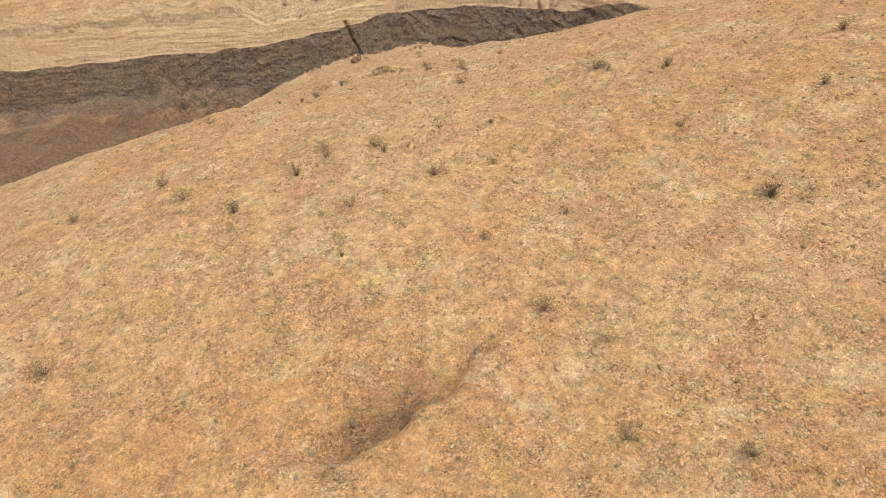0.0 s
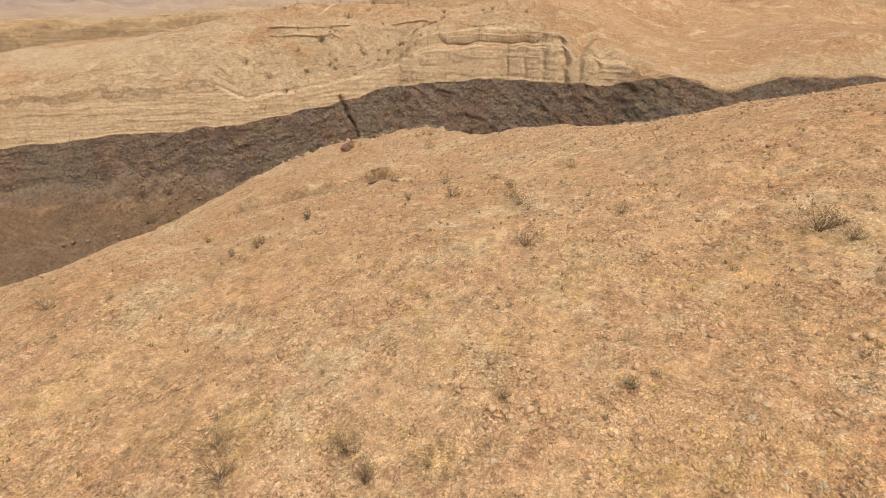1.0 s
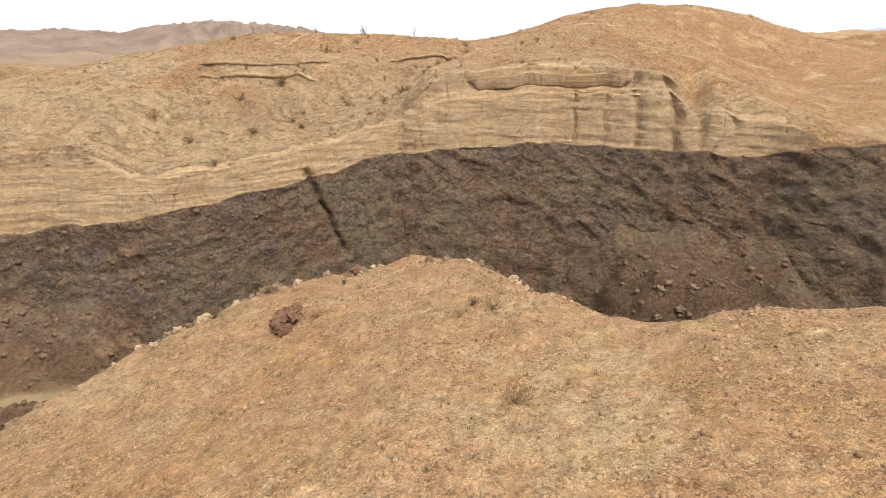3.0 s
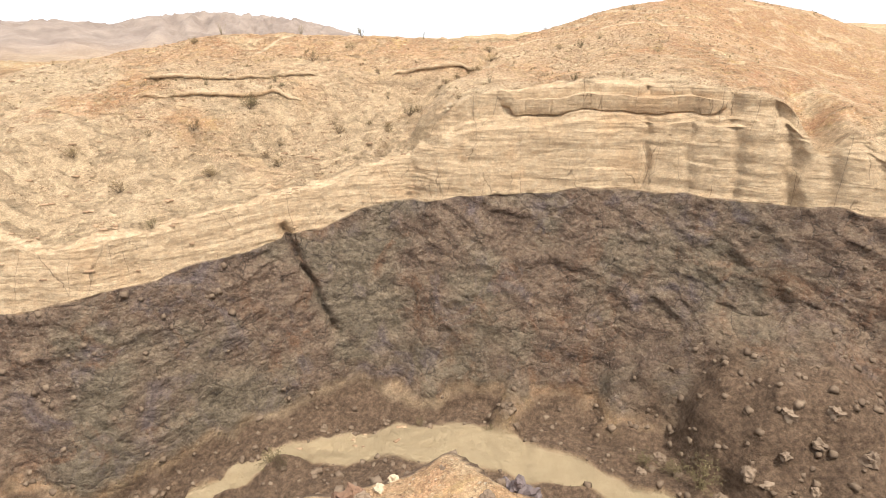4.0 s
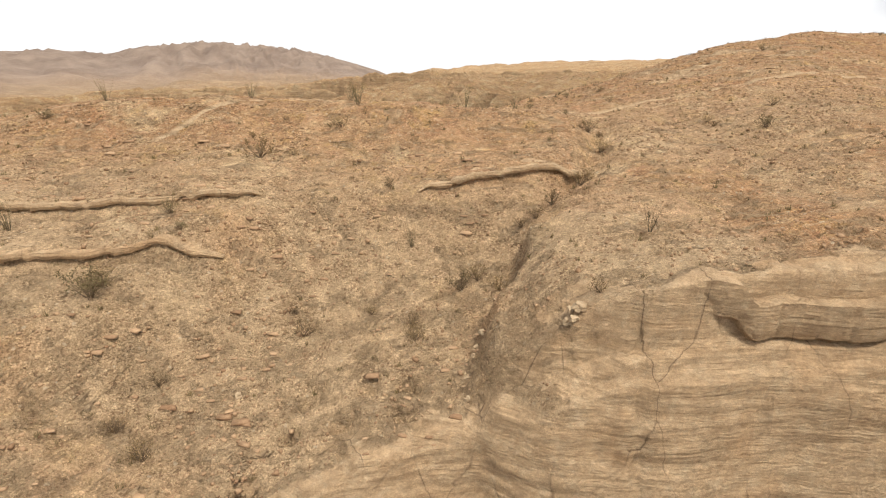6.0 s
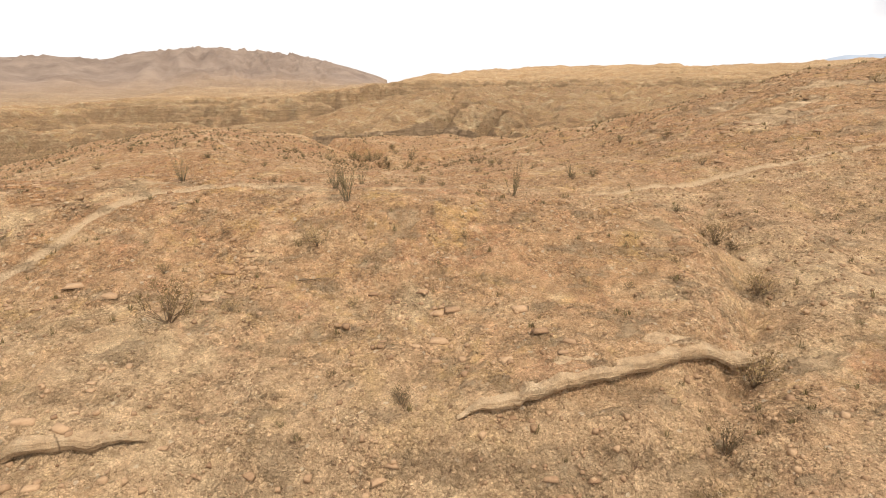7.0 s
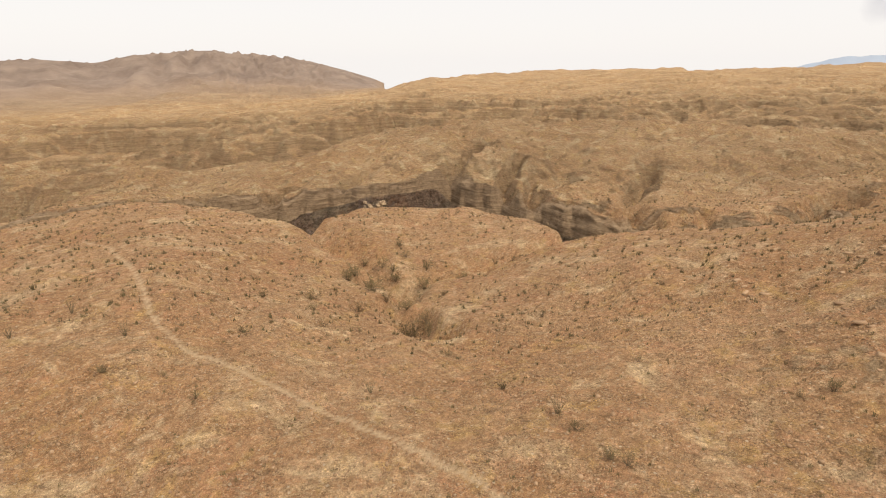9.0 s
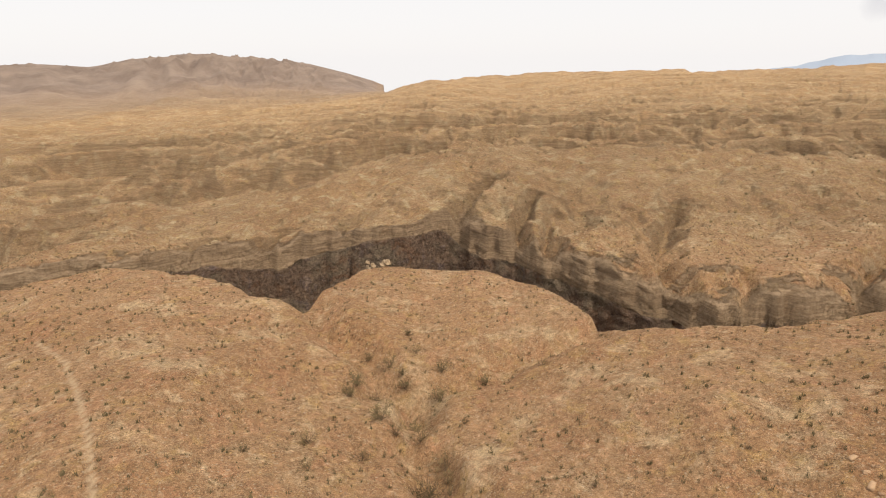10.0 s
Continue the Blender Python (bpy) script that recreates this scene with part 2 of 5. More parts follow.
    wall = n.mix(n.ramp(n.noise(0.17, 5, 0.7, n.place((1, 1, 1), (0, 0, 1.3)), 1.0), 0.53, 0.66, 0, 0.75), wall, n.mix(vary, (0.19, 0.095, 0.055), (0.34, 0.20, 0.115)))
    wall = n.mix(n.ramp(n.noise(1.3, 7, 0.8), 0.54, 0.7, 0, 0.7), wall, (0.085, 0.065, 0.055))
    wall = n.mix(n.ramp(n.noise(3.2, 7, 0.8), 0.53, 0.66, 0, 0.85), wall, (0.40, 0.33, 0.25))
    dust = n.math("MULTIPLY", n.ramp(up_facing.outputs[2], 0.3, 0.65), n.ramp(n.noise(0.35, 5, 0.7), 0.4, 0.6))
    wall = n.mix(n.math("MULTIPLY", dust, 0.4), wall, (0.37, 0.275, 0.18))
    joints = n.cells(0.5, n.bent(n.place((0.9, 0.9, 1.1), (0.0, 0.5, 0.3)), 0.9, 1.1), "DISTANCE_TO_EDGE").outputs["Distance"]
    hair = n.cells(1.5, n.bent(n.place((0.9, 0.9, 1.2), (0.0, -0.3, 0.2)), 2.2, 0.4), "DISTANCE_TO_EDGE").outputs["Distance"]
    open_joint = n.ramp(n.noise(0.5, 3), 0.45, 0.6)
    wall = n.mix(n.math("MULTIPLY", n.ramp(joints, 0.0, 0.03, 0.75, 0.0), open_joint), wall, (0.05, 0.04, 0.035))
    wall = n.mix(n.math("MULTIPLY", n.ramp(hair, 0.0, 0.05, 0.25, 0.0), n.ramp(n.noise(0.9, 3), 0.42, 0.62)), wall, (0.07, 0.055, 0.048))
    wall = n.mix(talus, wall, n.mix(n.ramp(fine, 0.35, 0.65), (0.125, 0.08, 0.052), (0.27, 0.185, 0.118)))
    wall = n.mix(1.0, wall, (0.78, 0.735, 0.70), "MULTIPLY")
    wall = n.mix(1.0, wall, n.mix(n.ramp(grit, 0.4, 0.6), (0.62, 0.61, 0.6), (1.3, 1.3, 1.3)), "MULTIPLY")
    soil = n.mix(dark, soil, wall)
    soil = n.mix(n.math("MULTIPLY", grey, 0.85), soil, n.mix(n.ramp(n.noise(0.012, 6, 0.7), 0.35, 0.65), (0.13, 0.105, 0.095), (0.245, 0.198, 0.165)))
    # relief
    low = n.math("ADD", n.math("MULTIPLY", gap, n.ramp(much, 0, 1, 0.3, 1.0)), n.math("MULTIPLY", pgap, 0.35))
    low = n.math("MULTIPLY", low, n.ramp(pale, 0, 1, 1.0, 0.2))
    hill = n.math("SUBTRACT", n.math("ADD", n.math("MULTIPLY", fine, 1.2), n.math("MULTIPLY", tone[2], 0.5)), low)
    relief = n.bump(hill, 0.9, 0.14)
    relief = n.bump(n.noise(0.6, 8, 0.75), 0.5, 0.9, relief)
    flutes = n.noise(1.0, 6, 0.7, n.place((0.33, 0.33, 0.035)), 0.5)
    relief = n.bump(n.math("MULTIPLY", flutes, n.math("MAXIMUM", bare, n.math("MULTIPLY", pale, n.ramp(far_tone, 0.1, 0.35)))), 1.0, 2.4, relief)
    strata = n.math("ADD", n.math("MULTIPLY", beds, 1.2), lines)
    relief = n.bump(n.math("MULTIPLY", n.math("SUBTRACT", strata, n.ramp(thin_beds, 0.52, 0.66, 0, 0.8)), pale), 0.7, 0.2, relief)
    relief = n.bump(n.math("MULTIPLY", n.noise(2.6, 7, 0.8), pale), 0.6, 0.25, relief)
    broken = n.math("ADD", n.ramp(joints, 0.0, 0.16), n.math("ADD", n.math("MULTIPLY", n.ramp(hair, 0, 0.2), 0.5), n.math("MULTIPLY", vary, 2.0)))
    relief = n.bump(n.math("MULTIPLY", broken, n.math("MULTIPLY", dark, n.ramp(talus, 0, 1, 1.0, 0.3))), 0.6, 0.26, relief)
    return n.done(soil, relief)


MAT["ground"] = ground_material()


def plain(name, low, high, scale, rough=0.9, per="object", relief=0.3, depth=0.05):
    """Two-tone grained surface whose tone also differs from piece to piece."""
    n = Nodes(name, rough)
    if per == "island":
        shift = n.geo.outputs["Random Per Island"]
    else:
        shift = n.nt.nodes.new("ShaderNodeObjectInfo").outputs["Random"]
    grain = n.noise(scale, 5, 0.7)
    tone = n.math("ADD", n.math("MULTIPLY", shift, 0.65), n.ramp(grain, 0.3, 0.7, 0.0, 0.45))
    return n.done(n.mix(tone, low, high), n.bump(grain, relief, depth))


MAT["stone"] = plain("loose_stone", (0.19, 0.105, 0.057), (0.45, 0.30, 0.175), 9.0, per="island", relief=0.5)
MAT["pale_stone"] = plain("pale_stone", (0.33, 0.235, 0.14), (0.48, 0.37, 0.24), 3.0, relief=0.6, depth=0.12)
MAT["dark_stone"] = plain("dark_stone", (0.11, 0.06, 0.038), (0.22, 0.125, 0.075), 3.5, relief=0.8, depth=0.15)
MAT["grey_stone"] = plain("grey_stone", (0.11, 0.08, 0.072), (0.2, 0.15, 0.135), 3.0, relief=0.8, depth=0.12)
MAT["bank_stone"] = plain("bank_stone", (0.13, 0.086, 0.056), (0.27, 0.19, 0.125), 3.0, relief=0.7, depth=0.12)
MAT["rubble"] = plain("rubble", (0.10, 0.065, 0.042), (0.22, 0.152, 0.098), 3.0, per="island", relief=0.7, depth=0.1)
MAT["twig"] = plain("dry_twig", (0.115, 0.078, 0.047), (0.20, 0.14, 0.085), 20.0)
MAT["straw"] = plain("straw_leaf", (0.16, 0.105, 0.048), (0.32, 0.22, 0.105), 12.0)
MAT["olive"] = plain("olive_leaf", (0.105, 0.078, 0.036), (0.20, 0.15, 0.072), 12.0)
MAT["wand"] = plain("ocotillo_wand", (0.11, 0.085, 0.05), (0.19, 0.15, 0.09), 14.0)
MAT["speck"] = plain("dry_tuft", (0.10, 0.075, 0.035), (0.25, 0.18, 0.085), 6.0, per="island")
MAT["far_scrub"] = plain("far_scrub", (0.10, 0.078, 0.04), (0.20, 0.15, 0.075), 3.0, per="island")
# distance haze is put into these hills' blue base colour
MAT["hazed_hill"] = plain("distant_hill", (0.30, 0.36, 0.46), (0.42, 0.48, 0.56), 0.004, relief=0.2, depth=5.0)

# ---------------------------------------------------------------- terrain shape
def hash01(ix, iy, seed):
    n = (ix.astype(np.int64) * 374761393 + iy.astype(np.int64) * 668265263 + seed * 1274126177) & 0xFFFFFFFF
    n = ((n ^ (n >> 13)) * 1274126177) & 0xFFFFFFFF
    n = ((n ^ (n >> 16)) * 2246822519) & 0xFFFFFFFF
    return ((n ^ (n >> 15)) & 0xFFFFFF) / float(0xFFFFFF)


def vnoise(x, y, seed=0):
    """Smooth noise in -1..1 with a grain of one unit."""
    x, y = np.asarray(x, float), np.asarray(y, float)
    ix, iy = np.floor(x), np.floor(y)
    fx, fy = x - ix, y - iy
    ux, uy = fx * fx * fx * (fx * (fx * 6 - 15) + 10), fy * fy * fy * (fy * (fy * 6 - 15) + 10)

    def grad(dx, dy):
        a = hash01(ix + dx, iy + dy, seed) * 2 * np.pi
        return np.cos(a) * (fx - dx) + np.sin(a) * (fy - dy)

    low = grad(0, 0) * (1 - ux) + grad(1, 0) * ux
    high = grad(0, 1) * (1 - ux) + grad(1, 1) * ux
    return 1.5 * (low * (1 - uy) + high * uy)


def fbm(x, y, octaves=4, seed=0, gain=0.5):
    total, amp = 0.0, 1.0
    for k in range(octaves):
        total = total + amp * vnoise(x * 2.03**k + 17.3 * k, y * 2.03**k - 9.1 * k, seed + k)
        amp *= gain
    return total


def ridged(x, y, octaves=4, seed=0, gain=0.5):
    total, amp = 0.0, 1.0
    for k in range(octaves):
        r = 1 - np.abs(vnoise(x * 2.05**k + 31.7 * k, y * 2.05**k + 5.3 * k, seed + k))
        total = total + amp * (r * r - 0.5)
        amp *= gain
    return total


def smooth(a, b, v):
    t = np.clip((v - a) / (b - a), 0, 1)
    return t * t * (3 - 2 * t)


def along(x, knots):
    """A soft curve through (x, value) knots."""
    xs, ys = np.array(knots[0::2], float), np.array(knots[1::2], float)
    return sum(w * np.interp(x + d, xs, ys) for d, w in ((-3, 0.2), (-1.5, 0.2), (0, 0.2), (1.5, 0.2), (3, 0.2)))


def swell(x, y, x0, y0, step, reach, rows):
    """Rolling ground: a coarse lattice of heights, blended."""
    top, bottom = 0.0, 1e-12
    for j, row in enumerate(rows):
        wy = np.exp(-((y - y0 - j * step) ** 2) / (2 * reach**2))
        for i, h in enumerate(row):
            w = wy * np.exp(-((x - x0 - i * step) ** 2) / (2 * reach**2)) + 1e-12
            top, bottom = top + w * h, bottom + w
    return top / bottom


NEAR_HILL = [
    [23.0, 21.5, 23.1, 21.9, 24.7, 25.7, 24.2],
    [20.6, 16.9, 19.4, 16.9, 25.4, 29.5, 25.9],
    [18.2, 18.0, 28.6, 29.1, 29.6, 43.6, 37.7],
    [8.2, 23.0, 29.1, 32.3, 40.6, 42.4, 35.5],
    [0.6, 9.4, 20.2, 26.9, 36.0, 33.2, 27.8],
    [9.3, 12.5, 18.3, 24.4, 19.5, 25.6, 27.8],
]
UPLAND = [
    [25.8, 23.2, 26.6, 14.7, 35.1, 26.7, 19.5, 31.0],
    [27.5, 28.3, 41.8, 35.4, 31.1, 39.8, 22.4, 39.1],
    [27.8, 24.2, 25.0, 37.1, 33.2, 43.8, 16.0, 30.6],
    [22.5, 22.8, 40.1, 23.0, 32.1, 49.2, 52.5, 33.8],
    [19.7, 28.2, 32.4, 17.0, 37.4, 26.2, 42.7, 33.4],
    [19.9, 32.4, 24.9, 30.1, 22.4, 21.9, 26.6, 32.1],
    [21.8, 20.2, 19.2, 18.8, 24.2, 23.5, 23.3, 27.1],
    [20.2, 18.7, 22.0, 27.0, 23.0, 25.1, 30.2, 27.1],
    [16.8, 20.8, 27.0, 32.0, 28.5, 29.6, 30.7, 27.7],
]
# canyon crossed first: the near rim, the foot line where dark rock ends and pale rock begins, and that line's height
RIM_1 = (-200, 55, -120, 66, -90, 71, -60, 82.5, -50, 88.5, -45, 92.5, -40, 98.5, -35, 109.5, -30, 116.5, -24, 119.8, -18, 122, -13, 120.5, -9.5, 113.5, -7, 108, -4, 105, 0, 103.5, 6, 103.8, 10, 104, 30, 108, 60, 112, 110, 118, 200, 125)
SEAM_1 = (-200, 118, -120, 124, -86, 133, -76, 138.2, -68, 139.8, -53, 141.8, -48, 141.8, -41, 148.3, -34, 155.3, -26, 158.9, -22, 159.8, -18, 159.3, 3, 159, 7, 157.2, 10, 155.4, 13, 153.6, 16, 151.5, 22, 150, 26, 148.5, 29, 145, 33, 143.8, 40, 142, 46, 142, 52, 144.5, 60, 146, 110, 149, 200, 152)
SEAM_1_Z = (-200, 8, -86, 13, -76, 13.8, -68, 13.6, -53, 15, -48, 16, -40, 16.6, -34, 17.2, -26, 19.4, -21, 20, -14, 21.2, 2, 21.8, 10, 22, 24, 21.8, 28, 24, 33, 25, 37, 24.5, 41, 22.3, 46, 22, 51, 24.3, 60, 24.5, 200, 24)
# second canyon, farther on
RIM_2 = (-260, 250, -120, 285, -90, 292, -72, 288, -60, 278, -54, 281, -51, 298, -47, 303, -40, 299, -34, 297, -26, 294, -21, 290, -18, 284, -16, 271, -12, 267, 2, 264, 16, 270, 36, 279, 70, 290, 200, 310)
SEAM_2 = (-260, 292, -120, 306, -100, 312, -91, 319, -83, 324, -76, 330, -68, 332.5, -57, 334.5, -48, 334, -40, 338, -35, 341.5, -32, 337, -28, 331, -22, 329, -16, 321, -11, 315, -6, 308, -2, 303, 3, 299, 8, 292, 17, 290, 30, 289, 36, 293, 50, 300, 90, 318, 200, 335)
CLIFF_2 = (-260, 2, -100, 4, -78, 5, -64, 4.2, -50, 4.2, -44, 6.5, -36, 9.5, -28, 7, -14, 5, -6, 5, 2, 5, 8, 4.5, 34, 3.8, 60, 2.5, 200, 1.5)
SEAM_2_Z = (-260, 8, -100, 16.5, -90, 17, -82, 13.6, -76, 12.9, -68, 14.6, -57, 17, -48, 18.8, -39, 18.7, -35, 18.5, -32, 14.4, -24, 14.6, -19, 16.4, -13, 15, -6, 15.5, 2, 14.6, 8, 15.5, 17, 16.8, 30, 18.5, 60, 19, 200, 18)
# ravines that cut back into the second canyon's far wall: points, depth, half width
RAVINES = (
    (((-34, 338), (-33, 346), (-28, 356), (-25, 363)), 5.5, 2.6),
    (((-20, 322), (-19.5, 334), (-17, 342), (-14, 350)), 4.5, 1.8),
    (((-13, 314), (-14, 326), (-12, 335)), 3.0, 1.4),
    (((4, 297), (5.5, 308), (9, 318), (14, 330), (19, 341)), 4.5, 3.0),
    (((33, 288), (36, 297), (44, 306), (56, 312)), 4.5, 1.6),
    (((14, 287), (15, 294), (18, 300)), 2.6, 0.8),
    (((-81, 322), (-80, 331), (-76, 339)), 3.4, 1.3),
    (((-92, 316), (-93, 326), (-90, 334)), 2.8, 1.4),
    (((-63, 330), (-61, 338), (-55, 350), (-50, 362)), 1.8, 1.6),
)


EYE_X, EYE_Y = -33.0, 205.0  # hub of the far country's fan


def erode(z, hold, lift, cell, rounds, bite, soften):
    """Running water: the ground is raised while its streams cut down towards the held cells."""
    ny, nx = z.shape
    n, z, base = nx * ny, z.copy(), z.copy()
    offs = [(-1, -1), (-1, 0), (-1, 1), (0, -1), (0, 1), (1, -1), (1, 0), (1, 1)]
    idx = np.arange(n).reshape(ny, nx)
    for turn in range(rounds):
        zp = np.pad(z, 1, constant_values=1e9)
        best, to, gap = np.zeros((ny, nx)), idx.copy(), np.full((ny, nx), cell)
        for dy, dx in offs:
            d = cell * math.hypot(dy, dx)
            drop = (z - zp[1 + dy:1 + dy + ny, 1 + dx:1 + dx + nx]) / d
            m = drop > best
            best[m], to[m], gap[m] = drop[m], (idx + dy * nx + dx)[m], d
        to[hold] = idx[hold]
        order = np.argsort(z.ravel()).tolist()
        rec, dist = to.ravel().tolist(), gap.ravel().tolist()
        area = [cell * cell] * n
        for i in reversed(order):
            j = rec[i]
            if j != i:
                area[j] += area[i]
        zz = (z + lift * ~hold).ravel().tolist()
        cut = (bite * np.sqrt(np.array(area))).tolist()
        for i in order:
            j = rec[i]
            if j != i:
                f = cut[i] / dist[i]
                zz[i] = (zz[i] + f * zz[j]) / (1 + f)
        z = np.array(zz).reshape(ny, nx)
        near = (np.roll(z, 1, 0) + np.roll(z, -1, 0) + np.roll(z, 1, 1) + np.roll(z, -1, 1)) / 4
        z = np.where(hold, base, z + soften * (near - z))
    return z


def eroded_relief(nx, ny, cell):
    """Long ridges between parallel washes, cut by side gullies."""
    r = np.random.RandomState(4)
    gx, gy = np.meshgrid(CARVED_X + np.arange(nx) * cell, CARVED_Y + np.arange(ny) * cell)
    z = 6 + 2.0 * fbm(gx / 150, gy / 150, 4, 500) + 0.5 * r.rand(ny, nx)
    lift = 1.5 + 0.8 * fbm(gx / 130, gy / 70, 3, 510)
    hold = np.zeros((ny, nx), bool)
    hold[0], hold[-1], hold[:, 0], hold[:, -1] = True, True, True, True
    wx = CARVED_X + np.arange(nx) * cell
    start, gap = 416.0, 50.0
    for k in range(16):
        wy = start + 0.5 * np.minimum(wx + 60, 0) - 0.06 * np.maximum(wx - 40, 0) + 15 * vnoise(wx / 75, wx * 0, 520 + k) + 6 * vnoise(wx / 26, wx * 0, 550 + k)
        iy = ((wy - CARVED_Y) / cell).astype(int)
        broken = vnoise(wx / 90, wx * 0 + 3, 580 + k) > -0.45
        ok = (iy > 0) & (iy < ny - 1) & broken
        hold[iy[ok], np.arange(nx)[ok]] = True
        start, gap = start + gap, gap * 1.06
    z[hold] = 0
    return erode(z, hold, lift, cell, 14, 0.13, 0.05)


CARVED_CELL, CARVED_X, CARVED_Y = 4.0, -620.0, 330.0
CARVED = eroded_relief(310, 290, CARVED_CELL)


def carved(x, y):
    """The eroded relief between its cells, smoothly."""
    return between(CARVED, CARVED_X, CARVED_Y, CARVED_CELL, x, y)


def between(grid, x0, y0, cell, x, y):
    ny, nx = grid.shape
    u, v = np.clip((x - x0) / cell, 1.001, nx - 3.001), np.clip((y - y0) / cell, 1.001, ny - 3.001)
    iu, iv = np.floor(u).astype(int), np.floor(v).astype(int)
    fu, fv = u - iu, v - iv

    def weights(t):
        return (-0.5 * t + t**2 - 0.5 * t**3, 1 - 2.5 * t**2 + 1.5 * t**3, 0.5 * t + 2 * t**2 - 1.5 * t**3, -0.5 * t**2 + 0.5 * t**3)

    wu, wv, out = weights(fu), weights(fv), 0.0
    for b in range(4):
        for a in range(4):
            out = out + wu[a] * wv[b] * grid[iv + b - 1, iu + a - 1]
    return out


def badlands(x, y):
    """The eroded country beyond: ridges cut by branching gullies, with beds cropping out."""
    wx, wy = x + 4 * fbm(x / 25, y / 25, 3, 61), y + 4 * fbm(x / 25 + 9, y / 25, 3, 67)
    relief = 0.58 * (carved(wx, wy) - RELIEF_MEAN)
    relief = np.minimum(relief, 5 + 0.6 * (relief - 5))
    relief = np.maximum(relief, -4 + 0.55 * (relief + 4))
    side = np.abs(vnoise(wx / 13, wy / 20, 7)) + 0.5 * np.abs(vnoise(wx / 5, wy / 9, 8))
    base = 23.5 - 11 * smooth(-60, -170, x) - 16 * smooth(-120, -420, x) * smooth(380, 700, y) - 16 * smooth(480, 1000, y) * smooth(350, 0, x) - 6 * smooth(600, 1100, y) + 6 * smooth(100, 600, x) * smooth(500, 1200, y)
    h = base + 1.0 * relief + 2.6 * (side - 0.5) + 19 * np.exp(-(((x - 106) / 46) ** 2) - ((y - 240) / 44) ** 2)
    bed = (h + 2.5 * vnoise(x / 90, y / 90, 14)) / 3.4
    step = np.floor(bed) + smooth(0.4, 0.75, bed - np.floor(bed))
    hard = smooth(-0.2, 0.4, fbm(x / 60, y / 35, 2, 15))
    return h + (0.08 + 0.22 * hard) * (step - bed) * 3.4, relief


RELIEF_MEAN = float(CARVED[10:-10, 10:-10].mean())


def far_skyline(x, y):
    """Height of the last ridges seen against the sky, and how much they take over."""
    dx, dy = x - EYE_X, y - EYE_Y
    d, a = np.hypot(dx, dy), np.degrees(np.arctan2(dx, dy))
    crest = np.interp(a, (-60, -46, -40, -36, -32.5, -29.3, -23.8, -19.3, -14.5, -11.2, -8.6, -7.2), (30, 38, 44, 48, 38, 59, 73, 59, 42, 13, -14, -34))
    table = np.interp(a, (-9, -7, -5, -2.7, -1.2, 0.6, 4, 9.7, 14, 20.3, 20.9, 28.4, 34.8, 50, 70), (-40, -22, -6, 4.5, 2, 11, 16, 23, 24, 29, 22, 31, 43, 46, 40))
    rib = ridged(a / 2.7 + 0.35 * vnoise(d / 160, a / 2, 45), d / 420, 6, 41, 0.6)
    folds = 9 * ridged(a / 3.1, d / 210, 5, 43, 0.6)
    west = smooth(-6, -9, a)
    rise = np.where(a < -7.5, smooth(1050, 1900, d), smooth(1150, 1460, d))
    body = np.where(a < -7.5, crest, table)
    fall = np.where(a < -7.5, smooth(2000, 3300, d), smooth(1500, 2600, d))
    z = body + west * 0.27 * (crest + 45) * rib * smooth(2000, 1600, d) + (1 - west) * folds * 0.5 - 330 * fall
    return z, rise, west * smooth(950, 1500, d)


# footpaths over the far upland
PATH_1 = ((30, 207), (12, 202), (-3, 199.6), (-8, 199), (-12, 197.6), (-17.6, 194.8), (-20.2, 192.8), (-23.2, 191), (-27, 189.1), (-31, 188.7), (-35.9, 188.4), (-39, 188.4), (-42, 188.3))
SPUR = ((-38.2, 188.3), (-40.6, 186.7), (-41.5, 185.3), (-42.4, 184.2), (-44, 180))
PATH_2 = ((-22, 207), (-28.8, 213.6), (-32.7, 217), (-37.1, 220), (-42.5, 223.8), (-48.3, 227.3), (-51.6, 228.9), (-56.2, 233), (-62.8, 242.3), (-68.3, 249.1), (-73.4, 254.9), (-82, 262))

# sandy wash on the first canyon's floor
WASH = ((-62, 124), (-44, 130), (-38, 136), (-34.5, 140.5), (-30, 143.5), (-25, 144.8), (-16.7, 144.6), (-11, 143.2), (-5.5, 140.8), (-1, 138.4), (3, 136.4), (6, 134.4), (8.8, 132.6), (11.1, 130.9), (15, 129), (30, 125), (70, 128))

# dry draws in the shallow valley
DRAW_1 = ((-58, 284), (-50.5, 272), (-44.7, 265), (-39.9, 258), (-37.2, 251.8), (-35.6, 245), (-33, 240))
DRAW_2 = ((-38, 256.5), (-33.8, 260), (-29.9, 262.5), (-23, 265.6), (-16, 268), (-10, 276))


def line_gap(x, y, points):
    """Distance from a line through the points."""
    best = np.full(np.shape(x), 1e9)
    for (ax, ay), (bx, by) in zip(points[:-1], points[1:]):
        t = np.clip(((x - ax) * (bx - ax) + (y - ay) * (by - ay)) / ((bx - ax) ** 2 + (by - ay) ** 2), 0, 1)
        best = np.minimum(best, np.hypot(x - ax - t * (bx - ax), y - ay - t * (by - ay)))
    return best


def track_mask(x, y, points, width):
    """1 on a worn line through the points, fading at its edges."""
    return 1 - smooth(0.45, 0.75, line_gap(x, y, points) / width)


def terraces(v, step, keep):
    f = v / step
    return v + keep * (np.floor(f) + smooth(0.72, 0.92, f - np.floor(f)) - f) * step


# undercut ledges on the slope: ends in x, the line's y at both ends, height
LEDGES = ((-54, -34.5, 168.0, 173.2, 0.5), (-52, -35.5, 163.2, 169.2, 0.5), (-25.4, -13.8, 174.6, 178.0, 0.6))


